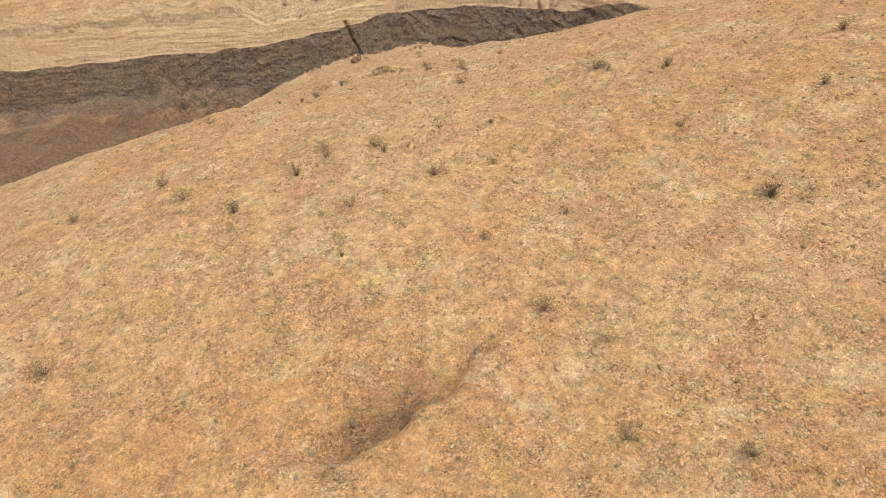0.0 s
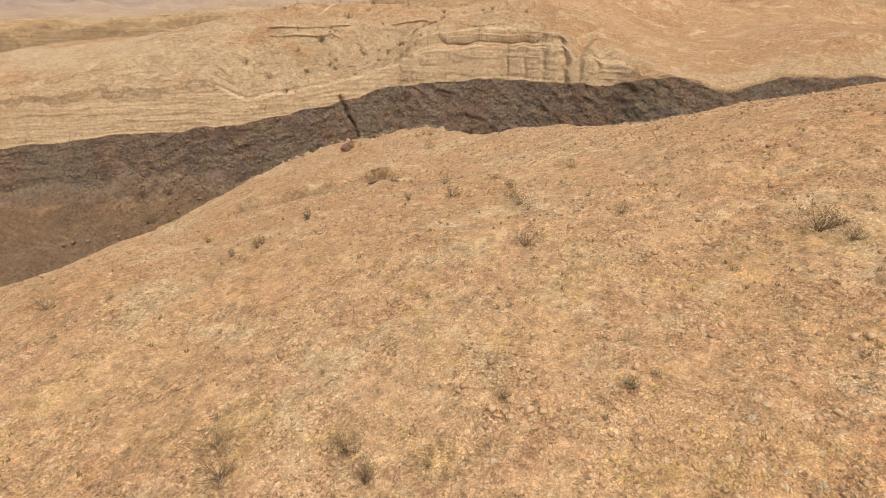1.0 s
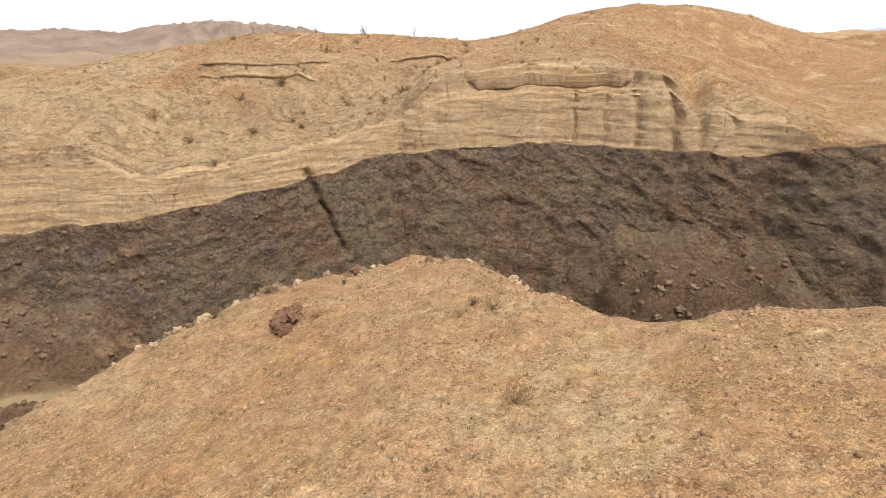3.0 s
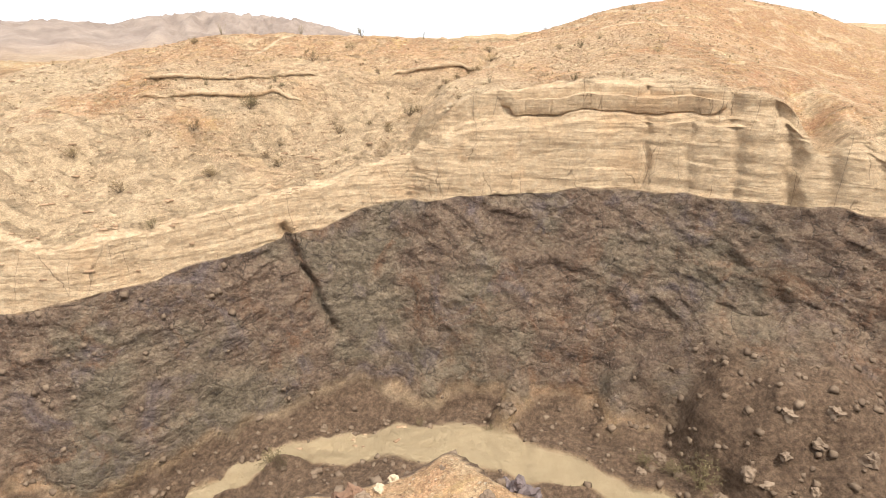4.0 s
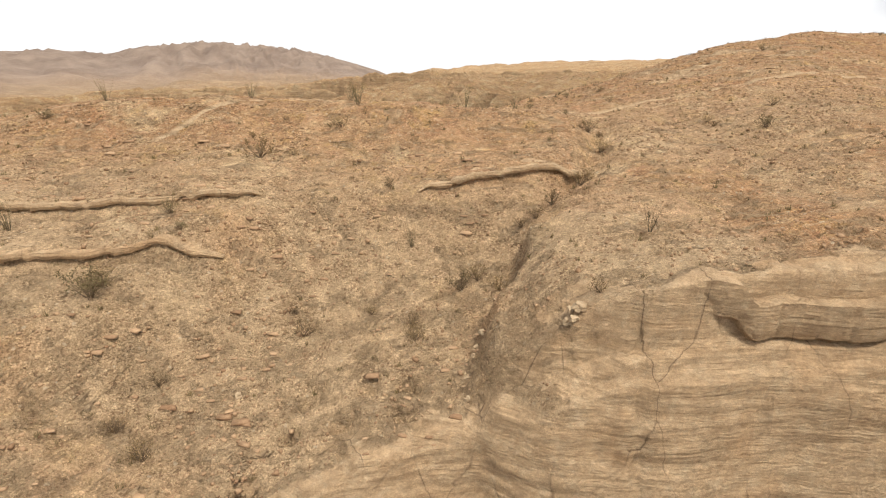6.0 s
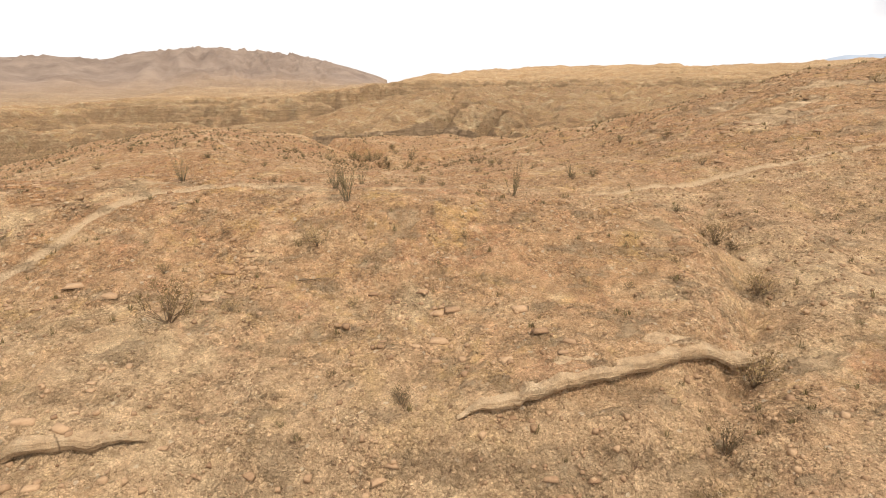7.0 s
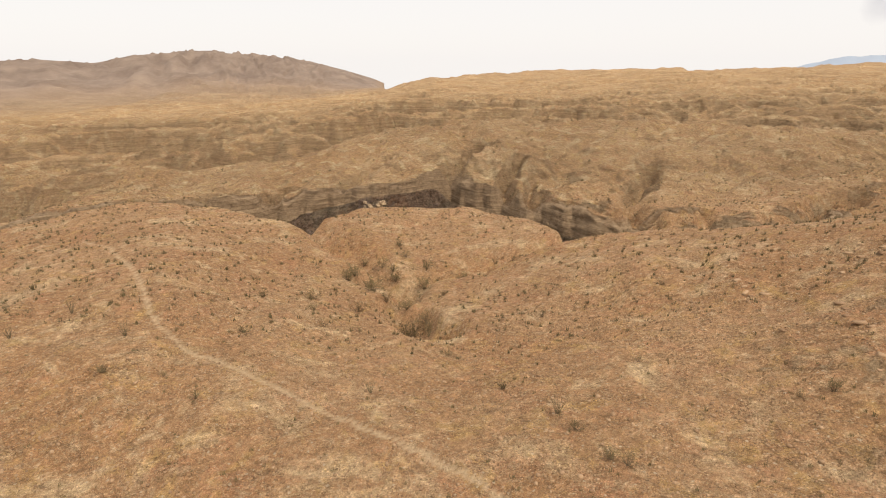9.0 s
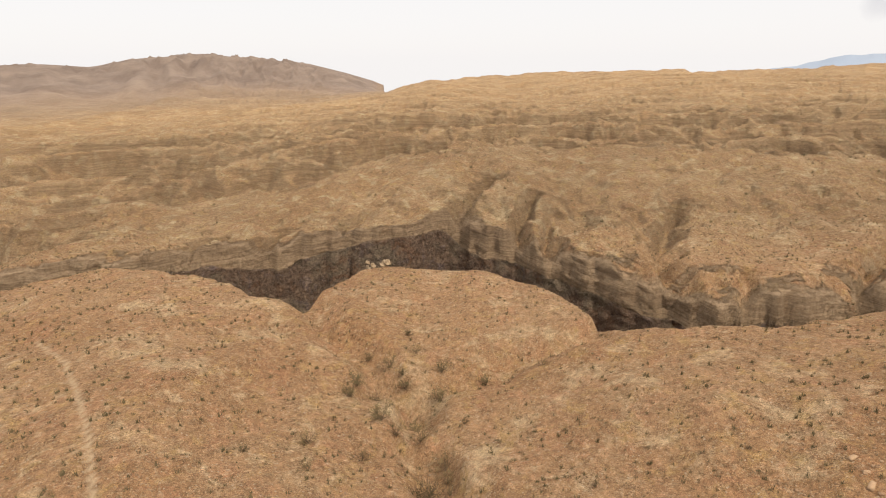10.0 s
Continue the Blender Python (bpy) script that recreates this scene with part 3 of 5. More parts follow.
def seam_1(x):
    ys = along(x, SEAM_1) + 1.2 * fbm(x / 11, x * 0 + 2, 3, 100, 0.38)
    return ys - 0.5 * smooth(-22.4, -19.0, x) * smooth(14, 8, x)


def seam_2(x):
    return along(x, SEAM_2) + (1.6 + 1.2 * smooth(-36, -28, x)) * fbm(x / 7, x * 0 + 4, 3, 200, 0.5) + (1.2 + 0.8 * smooth(-36, -28, x)) * ridged(x / 6, x * 0 + 3, 2, 213)


def box_mean(a, r):
    """Mean over a square of 2r + 1 cells."""
    for axis in (0, 1):
        p = np.pad(a, [(r + 1, r) if k == axis else (0, 0) for k in (0, 1)], mode="edge")
        c = np.cumsum(p, axis)
        n = a.shape[axis]
        a = (np.take(c, np.arange(2 * r + 1, 2 * r + 1 + n), axis) - np.take(c, np.arange(n), axis)) / (2 * r + 1)
    return a


def far_base(x, y):
    """The upland's rolling ground running out into the badlands and the skyline."""
    up = swell(x, y, -120, 150, 28, 18, UPLAND)
    wild, ribs = badlands(x, y)
    sky_z, rise, grey = far_skyline(x, y)
    wild = wild + (sky_z - wild) * rise
    wide = np.clip(smooth(385, 425, y) + smooth(85, 150, np.abs(x + 22)) * smooth(120, 220, y), 0, 1)
    return up + (wild - up) * wide + 0.5 * ribs * smooth(318, 372, y) * (1 - wide) * (1 - 0.8 * np.exp(-(((x + 42) / 20) ** 2))), wide, grey


def gully_relief():
    """Branching gullies cut into the slopes beyond the second canyon."""
    nx, ny, cell = 248, 132, 2.5
    gx, gy = np.meshgrid(GULLY_X + np.arange(nx) * cell, GULLY_Y + np.arange(ny) * cell)
    z = far_base(gx, gy)[0]
    seam = along(gx, SEAM_2)
    hold = gy < seam + 3
    z = np.where(hold, along(gx, SEAM_2_Z), z)
    hold[-1], hold[:, 0], hold[:, -1] = True, True, True
    z = z + 0.5 * np.random.RandomState(9).rand(ny, nx)
    cut = erode(z, hold, 0.42, cell, 14, 0.11, 0.06)
    rough = cut - box_mean(box_mean(cut, 5), 5)
    calm = 1 - 0.9 * np.exp(-(((gx + 80) / 30) ** 2) - ((gy - 370) / 30) ** 2)
    return 0.5 * calm * np.clip(rough + 0.5 * (box_mean(rough, 1) - rough), -4, 4) * smooth(0, 22, gy - seam)


GULLY_X, GULLY_Y, GULLY_CELL = -350.0, 285.0, 2.5
GULLIES = gully_relief()


def height(x, y):
    """Ground height and what covers it: dark lower rock, bare pale rock, sand, far grey rock."""
    roll = swell(x, y, -75, -20, 25, 16, NEAR_HILL)
    up, wide, grey = far_base(x, y)
    inner = smooth(300, 330, y) * smooth(600, 520, y) * smooth(-340, -290, x) * smooth(260, 215, x)
    up = up + inner * between(GULLIES, GULLY_X, GULLY_Y, GULLY_CELL, x + 1.5 * vnoise(x / 6, y / 6, 531), y + 1.5 * vnoise(x / 6, y / 6, 532))
    up = up + inner * (-1.6 + 0.8 * ridged(x / 9, y / 12, 4, 541, 0.6) + 0.5 * np.abs(vnoise(x / 5, y / 6, 542)))
    up = up + (1.2 + 1.0 * smooth(-15, -26, x)) * smooth(-5, -14, x) * smooth(-78, -50, x) * np.exp(-(((y - 187.4) / 6.3) ** 2))
    up = up - 2.4 * np.exp(-(((x + 43) / 15) ** 2) - ((y - 209) / 6.5) ** 2)
    for points, deep, wid in ((DRAW_1, 2.6, 2.4), (DRAW_2, 2.1, 2.2)):
        up = up - deep * np.exp(-((line_gap(x + 2.0 * fbm(x / 6, y / 6, 2, 83), y, points) / wid) ** 2))
    small = 0.45 * fbm(x / 11, y / 11, 4, 21, 0.5) + 0.09 * fbm(x / 1.3, y / 1.3, 3, 33, 0.55)
    rill = 0.9 * (np.abs(vnoise(x / 13 + 0.3 * fbm(x / 20, y / 20, 2, 52), y / 26, 51)) - 0.35) * smooth(195, 240, y)
    roll, up = roll + small, up + (small + rill) * (1 - 0.5 * wide)
    roll = roll - 1.1 * np.exp(-(((x + 17) / 7) ** 2) - ((y - 120) / 5) ** 2)
    # washed hole on the near slope
    px, py = 0.81 * (x + 3.6) + 0.59 * (y - 19.2), 0.81 * (y - 19.2) - 0.59 * (x + 3.6) + 0.5 * vnoise(x / 1.5, y / 1.5, 89)
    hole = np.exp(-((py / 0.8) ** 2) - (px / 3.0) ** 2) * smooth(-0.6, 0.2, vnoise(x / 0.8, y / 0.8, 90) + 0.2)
    roll = roll - 2.8 * np.exp(-((py / 0.8) ** 2) - (px / 3.6) ** 2) - 1.5 * np.exp(-(((x + 5.3) / 0.9) ** 2) - ((y - 18.2) / 0.8) ** 2)
    # washed bank farther up
    line = np.interp(x, (-36, -32, -28, -24, -18, -13, -9), (86, 85, 84.2, 83.7, 82, 80.5, 77)) + 0.5 * vnoise(x / 1.7, x * 0, 87)
    bank = smooth(-35, -30, x) * smooth(-8.5, -13, x) * (0.5 + 0.5 * smooth(-0.3, 0.3, vnoise(x / 3, x * 0 + 2, 88)))
    roll = roll + bank * (1.5 * smooth(0.0, 0.35, y - line) * np.exp(-np.clip(y - line, 0, None) / 5) - 0.9 * np.exp(-(((y - line + 0.4) / 0.6) ** 2)))
    scarp = bank * smooth(-0.5, -0.1, y - line) * smooth(0.4, 0.15, y - line)
    # gully that notches the pale cliff
    gx = np.interp(y, (150, 158, 163, 165.7, 168, 172.6, 177, 181, 187, 205), (-21.8, -21.8, -22.2, -21.6, -20.3, -18, -15.3, -13.1, -12, -8)) + 0.8 * vnoise(y / 3.1, x * 0, 77) + 0.35 * vnoise(y / 1.1, x * 0, 78)
    gully = np.exp(-(np.abs((x - gx) / (1.5 + 0.6 * vnoise(y / 4, x * 0, 79))) ** 1.5)) * smooth(152, 156, y) * (1 - smooth(186, 204, y))
    up = up - (1.2 + 0.5 * vnoise(x / 1.5, y / 1.5, 80)) * gully
    for x0, x1, y0, y1, rise_by in LEDGES:
        line = y0 + (y1 - y0) * (x - x0) / (x1 - x0) + 0.22 * vnoise(x / 2.3, x * 0, int(x1 * 7) + 900) + 0.15 * vnoise(x / 0.8, x * 0, 905)
        ends = smooth(x0 - 0.6, x0 + 0.8, x) * smooth(x1 + 0.6, x1 - 0.8, x)
        up = up + ends * rise_by * (smooth(0.0, 0.22, y - line) * np.exp(-np.clip(y - line, 0, None) / 4.0) - 0.35 * np.exp(-(((y - line + 0.5) / 0.6) ** 2)))
    crop = np.exp(-(((x - 8) / 20) ** 2) - ((y - 218) / 16) ** 2) * smooth(-0.2, 0.3, fbm(x / 7, y / 3, 3, 119))
    up = terraces(up + 0.3 * fbm(x / 6, y / 6, 2, 121) * crop, 0.6, 0.75 * crop)
    thin = smooth(150, 156, y) * smooth(200, 188, y) * smooth(26, 14, x) * smooth(-95, -75, x) * smooth(0.05, 0.3, fbm(x / 3, y / 1.0, 3, 123))
    up = terraces(up, 0.28, 0.8 * thin)
    # first canyon
    yr = along(x, RIM_1) + 1.3 * fbm(x / 6, x * 0 + 1, 3, 105)
    ys = seam_1(x)
    zs = along(x, SEAM_1_Z) + 0.45 * fbm(x / 7, x * 0, 3, 109)
    dn, df = y - yr, ys - y
    lip = np.clip(dn + 2.0, 0, 2.0)
    crag = 1 + 0.3 * fbm(x / 4, y / 4, 3, 102)
    near_side = roll - 0.26 * lip**2 - 1.65 * np.clip(dn, 0, None) * crag
    fl = 0.2 + (0.9 + 2.2 * smooth(-20, -45, x)) * fbm(x / 11, y / 11, 5, 103, 0.55)
    butt = 1 + 0.2 * fbm(x / 8, y / 9, 3, 104, 0.45)
    drop = 7.5 - 4.3 * smooth(-44, -58, x) - 4.0 * smooth(0, 10, x) + 4 * smooth(24, 30, x)
    foot = np.clip(df - drop, 0, None)
    wall = zs - 2.55 * np.clip(df, 0, drop) * butt - foot * (0.62 + 0.12 * fbm(x / 9, y / 9, 3, 106))
    d = np.clip(-df, 0, None)
    d1, df1 = d, df
    alcove = 3.4 * np.exp(-(((x - 17.6 - 0.25 * (y - 156)) / 2.2) ** 2)) * smooth(151, 155, y) * smooth(172, 160, y)
    up = up - alcove
    block = (0.45 * smooth(-0.3, 1.2, x - gx + 0.4 * vnoise(y / 1.3, y * 0, 86)) + 0.55 * smooth(0.8, 8, x - gx)) * smooth(24, 14, x)
    high = (1.4 + 1.7 * smooth(-50, -61, x)) * (1 - 0.9 * smooth(24, 30, x))
    bedded = 2.8 * np.clip(d, 0, high) + 0.42 * np.clip(d - high, 0, None) + 0.45 * np.clip(d - 11, 0, None)
    bedded = bedded + 0.22 * fbm(x / 5, y / 5, 3, 112)
    bedded = terraces(bedded, 0.34, 0.75 * smooth(0.0, 0.25, fbm(x / 2.6, y / 0.9, 3, 118)) * smooth(17, 10, d))
    flute = 1 + 0.22 * ridged(x / 4.5, y / 25, 3, 107) * smooth(8, 13, x)
    cap = 3.2 + 0.3 * fbm(x / 5, x * 0 + 7, 3, 114, 0.4)
    tall = 3.6 * np.clip(d, 0, 1.8) * flute + 0.9 * np.clip(d - 1.8, 0, 1.4) + 5.5 * np.clip(d - cap, 0, 0.42) + 0.5 * np.clip(d - cap - 0.42, 0, None) + 0.8 * np.clip(d - 8, 0, None)
    tall = terraces(tall + 0.22 * fbm(x / 9, y / 9, 2, 115), 0.9, 0.45 * smooth(-0.4, 0.3, fbm(x / 7, y / 2, 2, 116)))
    lim = zs + bedded + (tall - bedded) * block - 0.8 * alcove
    top = np.minimum(up, lim)
    pit = np.maximum(np.maximum(near_side, fl), wall)
    wash = line_gap(x + 0.8 * vnoise(x / 3, y / 3, 125), y + 0.8 * vnoise(x / 3, y / 3, 126), WASH) / (0.95 + 1.85 * np.exp(-(((x + 17) / 13) ** 2)))
    wash = (1 - smooth(0.85, 1.25, wash)) * (y < 150)
    pit = pit + wash * (np.minimum(pit, 0.3 + 0.15 * fbm(x / 5, y / 5, 2, 127)) - pit)
    out = np.where(df <= 0, top, np.where(dn > -2.0, pit, roll))
    inside = (dn > -0.5) & (df > 0)
    rock = np.maximum(smooth(0.4, 2.0, near_side - fl) * smooth(0.2, 1.2, dn), smooth(0.5, 2.5, wall - fl))
    dark = np.where(inside, rock, 0.0)
    talus = np.where(inside, smooth(1.5, 7, foot + 3.5 * fbm(x / 5, y / 4, 3, 124)) * (wall >= near_side) * (1 - wash), 0.0)
    rock = rock * (1 - wash)
    dark = np.where(inside, rock, 0.0)
    sand = np.where(inside, wash, 0.0)
    talus = np.where(inside, np.maximum(talus, (1 - rock) * (1 - sand)), 0.0)
    dark = np.where(inside, np.maximum(dark, talus * (1 - 0.15 * smooth(-50, -60, x))), dark)
    beds = 0.42 * smooth(18, 9, d) * smooth(0.0, 0.3, fbm(x / 2.6, y / 0.9, 3, 118)) * (df <= 0) * (1 - block)
    pale = np.where(df <= 0, smooth(-0.9, 0.3, up - lim) * np.maximum(block * smooth(6.4, 5.4, d), smooth(4.0, 1.6, d + 0.8 * fbm(x / 3, y / 3, 2, 117))), 0.0)
    pale = np.maximum(pale, beds) * smooth(31, 24, x)
    # second canyon
    yr = along(x, RIM_2) + 1.5 * fbm(x / 6, x * 0 + 3, 3, 205)
    ys = seam_2(x)
    zs = along(x, SEAM_2_Z) + 1.6 * fbm(x / 12, x * 0, 2, 209)
    dn, df = y - yr, ys - y
    lip = np.clip(dn + 2.0, 0, 2.0)
    near_side = up - 0.28 * lip**2 - 1.8 * np.clip(dn, 0, None) * (1 + 0.3 * fbm(x / 4, y / 4, 3, 202))
    fl = 3.0 + 9 * smooth(-4, 8, x) + 0.8 * fbm(x / 7, y / 7, 3, 203)
    wall = zs - 2.6 * np.clip(df, 0, 6) * (1 + 0.2 * fbm(x / 8, y / 8, 3, 204, 0.5)) - 0.8 * np.clip(df - 6, 0, None)
    d = np.clip(-df, 0, None)
    cliff = along(x, CLIFF_2) * (1 + 0.45 * fbm(x / 9, x * 0 + 8, 3, 208))
    face = 2.4 + 0.9 * fbm(x / 5, y / 12, 3, 206)
    steps = np.minimum(face * d, cliff) + 0.42 * np.clip(d - cliff / face, 0, None) * (1 + 0.25 * ridged(x / 9 + 0.4 * vnoise(y / 9, x / 9, 210), y / 30, 3, 207))
    steps = terraces(steps + 0.6 * fbm(x / 13, y / 13, 3, 211), 1.1, 0.5 * smooth(-0.3, 0.3, fbm(x / 11, y / 5, 2, 212)))
    cut = np.zeros_like(x)
    for points, deep, wid in RAVINES:
        gap = line_gap(x + 1.3 * vnoise(x / 5, y / 5, 215), y, points) / wid
        cut = np.maximum(cut, deep * np.clip(1 - gap / (1.7 + 0.5 * vnoise(x / 4, y / 4, 216)), 0, 1) ** 1.2)
    up2 = up - cut
    lim = zs + steps - 0.8 * cut
    second = np.where(df <= 0, np.where(d < 40, np.maximum(np.minimum(up2, lim), np.minimum(fl, zs)), up2), np.where(dn > -2.0, np.maximum(np.maximum(near_side, fl), wall), up))
    inside = (dn > 0.5) & (df > 0)
    far_half = y > 232
    out = np.where(far_half, second, out)
    dark = np.where(far_half, np.where(inside, np.where(wall > near_side, 1.0, 0.45), 0.0), dark)
    pale = np.where(far_half, np.where(df <= 0, smooth(-0.9, 0.3, up - lim) * np.maximum(0.75 * smooth(4.0, 0.5, d - cliff / face) * smooth(1.2, 3.0, cliff), 0.6 * smooth(40, 25, d) * np.exp(-(((x + 36) / 16) ** 2)) + 0.5 * smooth(25, 5, d) * smooth(0.0, 0.4, fbm(x / 9, y / 4, 3, 214))), 0.0), pale)
    sand = np.where(far_half, 0.0, sand)
    grey = np.where((y > 270) & (y < 420), np.maximum(grey, 0.15 * pale), grey)
    # dark rock colour on bank face and in the hole doubles as their shade
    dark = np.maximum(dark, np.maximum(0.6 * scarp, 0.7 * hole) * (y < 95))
    path = np.zeros_like(x)
    for points, width in ((PATH_1, 0.52), (SPUR, 0.5), (PATH_2, 0.3)):
        path = np.maximum(path, track_mask(x + 0.16 * fbm(x / 2, y / 2, 2, 81), y + 0.16 * fbm(x / 2, y / 2, 2, 82), points, width))
    out = out - 0.10 * path
    ochre = np.clip(smooth(150, 125, y) * (1 - 0.4 * smooth(80, 104, y)) + 0.3 * np.exp(-(((x + 3) / 7) ** 2 + ((y - 184) / 10) ** 2)) + 0.2 * smooth(0.1, 0.6, fbm(x / 30, y / 30, 2, 91)), 0, 1)
    cream = np.clip(0.35 * smooth(85, 108, y) * smooth(130, 120, y) + 0.6 * smooth(-20, -8, x) * smooth(14, 6, x) * smooth(157, 162, y) * smooth(208, 186, y) + smooth(-8, -20, x) * smooth(138, 146, y) * smooth(184, 168, y) + 0.7 * smooth(9, 6, d1) * (d1 > 0) * (y < 200), 0, 1) * smooth(-0.7, 0.2, fbm(x / 12, y / 12, 3, 122) + 0.2)
    # grows with distance; carries haze in the soil colour and browner far beds
    far_tone = (0.45 * smooth(290, 340, y) + 0.55 * smooth(420, 900, y)) * (1 - grey)
    far_tone = np.maximum(far_tone, 0.4 * pale * (y > 262))
    pale = np.maximum(pale, 0.4 * thin * (df1 <= 0) * (y < 232))
    pale = np.maximum(pale, 0.7 * crop * (y > 195) * (y < 245))
    return out, dark, pale, np.maximum(sand, 0), grey, talus, path, ochre, cream, far_tone


def spread(lo, hi, step, grow_lo, grow_hi, end_lo, end_hi):
    """Even lines from lo to hi, then ever wider ones out to both ends."""
    mid = list(np.arange(lo, hi + step * 0.5, step))
    a, s, left = lo, step, []
    while a > end_lo:
        s *= grow_lo
        a -= s
        left.append(a)
    b, s, right = hi, step, []
    while b < end_hi:
        s *= grow_hi
        b += s
        right.append(b)
    return np.array(left[::-1] + mid + right)


def ground_lines():
    us = spread(-42, 66, 0.26, 1.045, 1.045, -900, 900)
    vs = np.concatenate([
        spread(6, 95, 0.5, 1.12, 1, -700, 95)[:-1],
        np.arange(95, 134, 0.4), np.arange(134, 151.6, 0.22), np.arange(151.6, 162.6, 0.075), np.arange(162.6, 184, 0.2),
        np.arange(184, 232, 0.3), np.arange(232, 300, 0.5), np.arange(300, 318, 0.4), np.arange(318, 334, 0.14),
        spread(334, 350, 0.45, 1, 1.011, 334, 4600),
    ])
    return us, np.unique(np.round(vs, 3))


def bent(x, v):
    """Lets the rows of the sheet run along the two seams, so that cliffs stay crisp."""
    a = np.clip(seam_1(x) - 157, -30, 8) * smooth(108, 150, v) * smooth(232, 164, v)
    b = np.clip(seam_2(x) - 325, -32, 24) * smooth(245, 316, v) * smooth(440, 336, v)
    return v + a + b


def fan(y):
    return 1 + np.clip(y - 195, 0, None) / 115


def blur(a, r):
    """Box blur over r cells each way."""
    for axis in (0, 1):
        p = np.concatenate([np.repeat(np.take(a, [0], axis), r + 1, axis), a, np.repeat(np.take(a, [-1], axis), r, axis)], axis)
        c = np.cumsum(p, axis)
        n = a.shape[axis]
        a = (np.take(c, np.arange(2 * r + 1, 2 * r + 1 + n), axis) - np.take(c, np.arange(n), axis)) / (2 * r + 1)
    return a


# weathered hollows in the bedded slope: x, y, half width
HOLLOWS = ((-27.9, 162.2, 0.62), (-25.1, 162.5, 0.55), (-26.9, 163.7, 0.5), (-25.2, 163.8, 0.4), (-24.5, 163.7, 0.4), (-29.6, 163.6, 0.7), (-31.5, 159.4, 0.5), (-30.1, 161.6, 0.4))


# clefts in the tall cliff: x, half width, depth
GROOVES = ((-15.4, 0.18, 0.3), (2.5, 0.28, 0.55), (6.5, 0.3, 0.3), (10.2, 0.5, 0.5), (14.6, 0.8, 1.2), (17.5, 0.5, 0.4), (21.0, 0.6, 0.6))


def ground_mesh():
    us, vs = ground_lines()
    U, V = np.meshgrid(us, vs)
    X = EYE_X + 15 + U * fan(V)
    Y = bent(X, V)
    Z, dark, pale, sand, grey, talus, path, ochre, cream, far_tone = height(X, Y)
    for hx, hy, hr in HOLLOWS:
        Z = Z - 0.75 * np.exp(-(((X - hx) / hr) ** 4) - ((Y - hy) / (0.8 * hr)) ** 4)
    # ledges and crags: push steep faces in and out by their bedding
    xu, yu, zu = (np.gradient(a, axis=1) for a in (X, Y, Z))
    xv, yv, zv = (np.gradient(a, axis=0) for a in (X, Y, Z))
    area = xu * yv - xv * yu
    area = np.where(np.abs(area) < 1e-5, 1e-5, area)
    gu, gv = (zu * yv - zv * yu) / area, (zv * xu - zu * xv) / area
    slope = np.hypot(gu, gv)
    gx, gy = blur(np.clip(gu, -4, 4), 8), blur(np.clip(gv, -4, 4), 8)
    flat = np.hypot(gx, gy) + 0.3
    steep = smooth(0.6, 1.5, blur(np.minimum(slope, 4), 2)) * smooth(600, 420, Y)
    tilt = X * 0.55 + Z * 0.83
    lay = fbm(Z / 0.55 + 0.6 * vnoise(X / 9, Z / 5, 303), X / 9, 4, 300, 0.65) + (0.7 + 1.8 * (Y > 270)) * fbm(X / 2.3, Z / 7, 3, 330, 0.5) + 0.7 * fbm(X / 1.3, Z / 1.1, 2, 331) + 1.2 * vnoise(Z / 1.4 + 0.5 * vnoise(X / 7, Z / 7, 304), X / 14, 305)
    crack = 0.8 * ridged(tilt / 3.4, (X * 0.83 - Z * 0.55) / 5.0, 3, 310, 0.5) + 0.9 * ridged(X / 3.6, Z / 3.0, 3, 320, 0.55)
    bed = (0.12 + 0.14 * (Y > 270)) * lay * pale * (1 - dark) + 0.42 * crack * dark
    bed = bed - 0.8 * np.exp(-(((X + 21.7 - 0.15 * vnoise(Z / 1.5, Z * 0, 345)) / 0.8) ** 2)) * pale * smooth(161.5, 159, Y) * smooth(155, 156, Y)
    for gx0, wide, deep in GROOVES:
        bed = bed - deep * np.exp(-(((X - gx0 - 0.4 * vnoise(Z / 2, Z * 0 + gx0, 346)) / wide) ** 2)) * pale * (1 - dark) * (np.abs(Y - 157) < 6)
    rift = np.clip((18.5 - Z) / 12, 0, 1)
    rift_x = -34.6 + 5.6 * rift + 0.5 * vnoise(Z / 2.2, Z * 0, 340)
    bed = bed - 1.3 * np.exp(-(((X - rift_x) / 0.34) ** 2)) * smooth(19, 17.5, Z) * smooth(5.5, 8, Z) * (np.abs(Y - 152) < 9)
    X2, Y2 = X - bed * steep * gx / flat, Y - bed * steep * gy / flat
    pale = np.maximum(pale, smooth(1.4, 1.9, slope) * (1 - dark) * smooth(150, 156, Y) * smooth(165, 160, Y))
    n, m = Y.shape
    me = bpy.data.meshes.new("ground")
    co = np.stack([X2, Y2, Z], -1).reshape(-1, 3)
    i = (np.arange(n - 1)[:, None] * m + np.arange(m - 1)).ravel()
    quads = np.stack([i, i + 1, i + m + 1, i + m], -1)
    me.vertices.add(len(co))
    me.vertices.foreach_set("co", co.ravel())
    me.loops.add(quads.size)
    me.loops.foreach_set("vertex_index", quads.ravel())
    me.polygons.add(len(quads))
    me.polygons.foreach_set("loop_start", np.arange(len(quads)) * 4)
    for name, values in (("dark_rock", dark), ("pale_rock", pale), ("sand", sand), ("grey_rock", grey), ("talus", talus), ("path", path), ("ochre", ochre), ("cream", cream), ("far_tone", far_tone)):
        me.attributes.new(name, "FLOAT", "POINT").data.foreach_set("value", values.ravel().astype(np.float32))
    me.update(calc_edges=True)
    me.shade_smooth()
    return me


ground = tagged(new("ground", ground_mesh()), "bare tan and orange desert hills cut by canyons", "ground", kind="structure")
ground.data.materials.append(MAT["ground"])


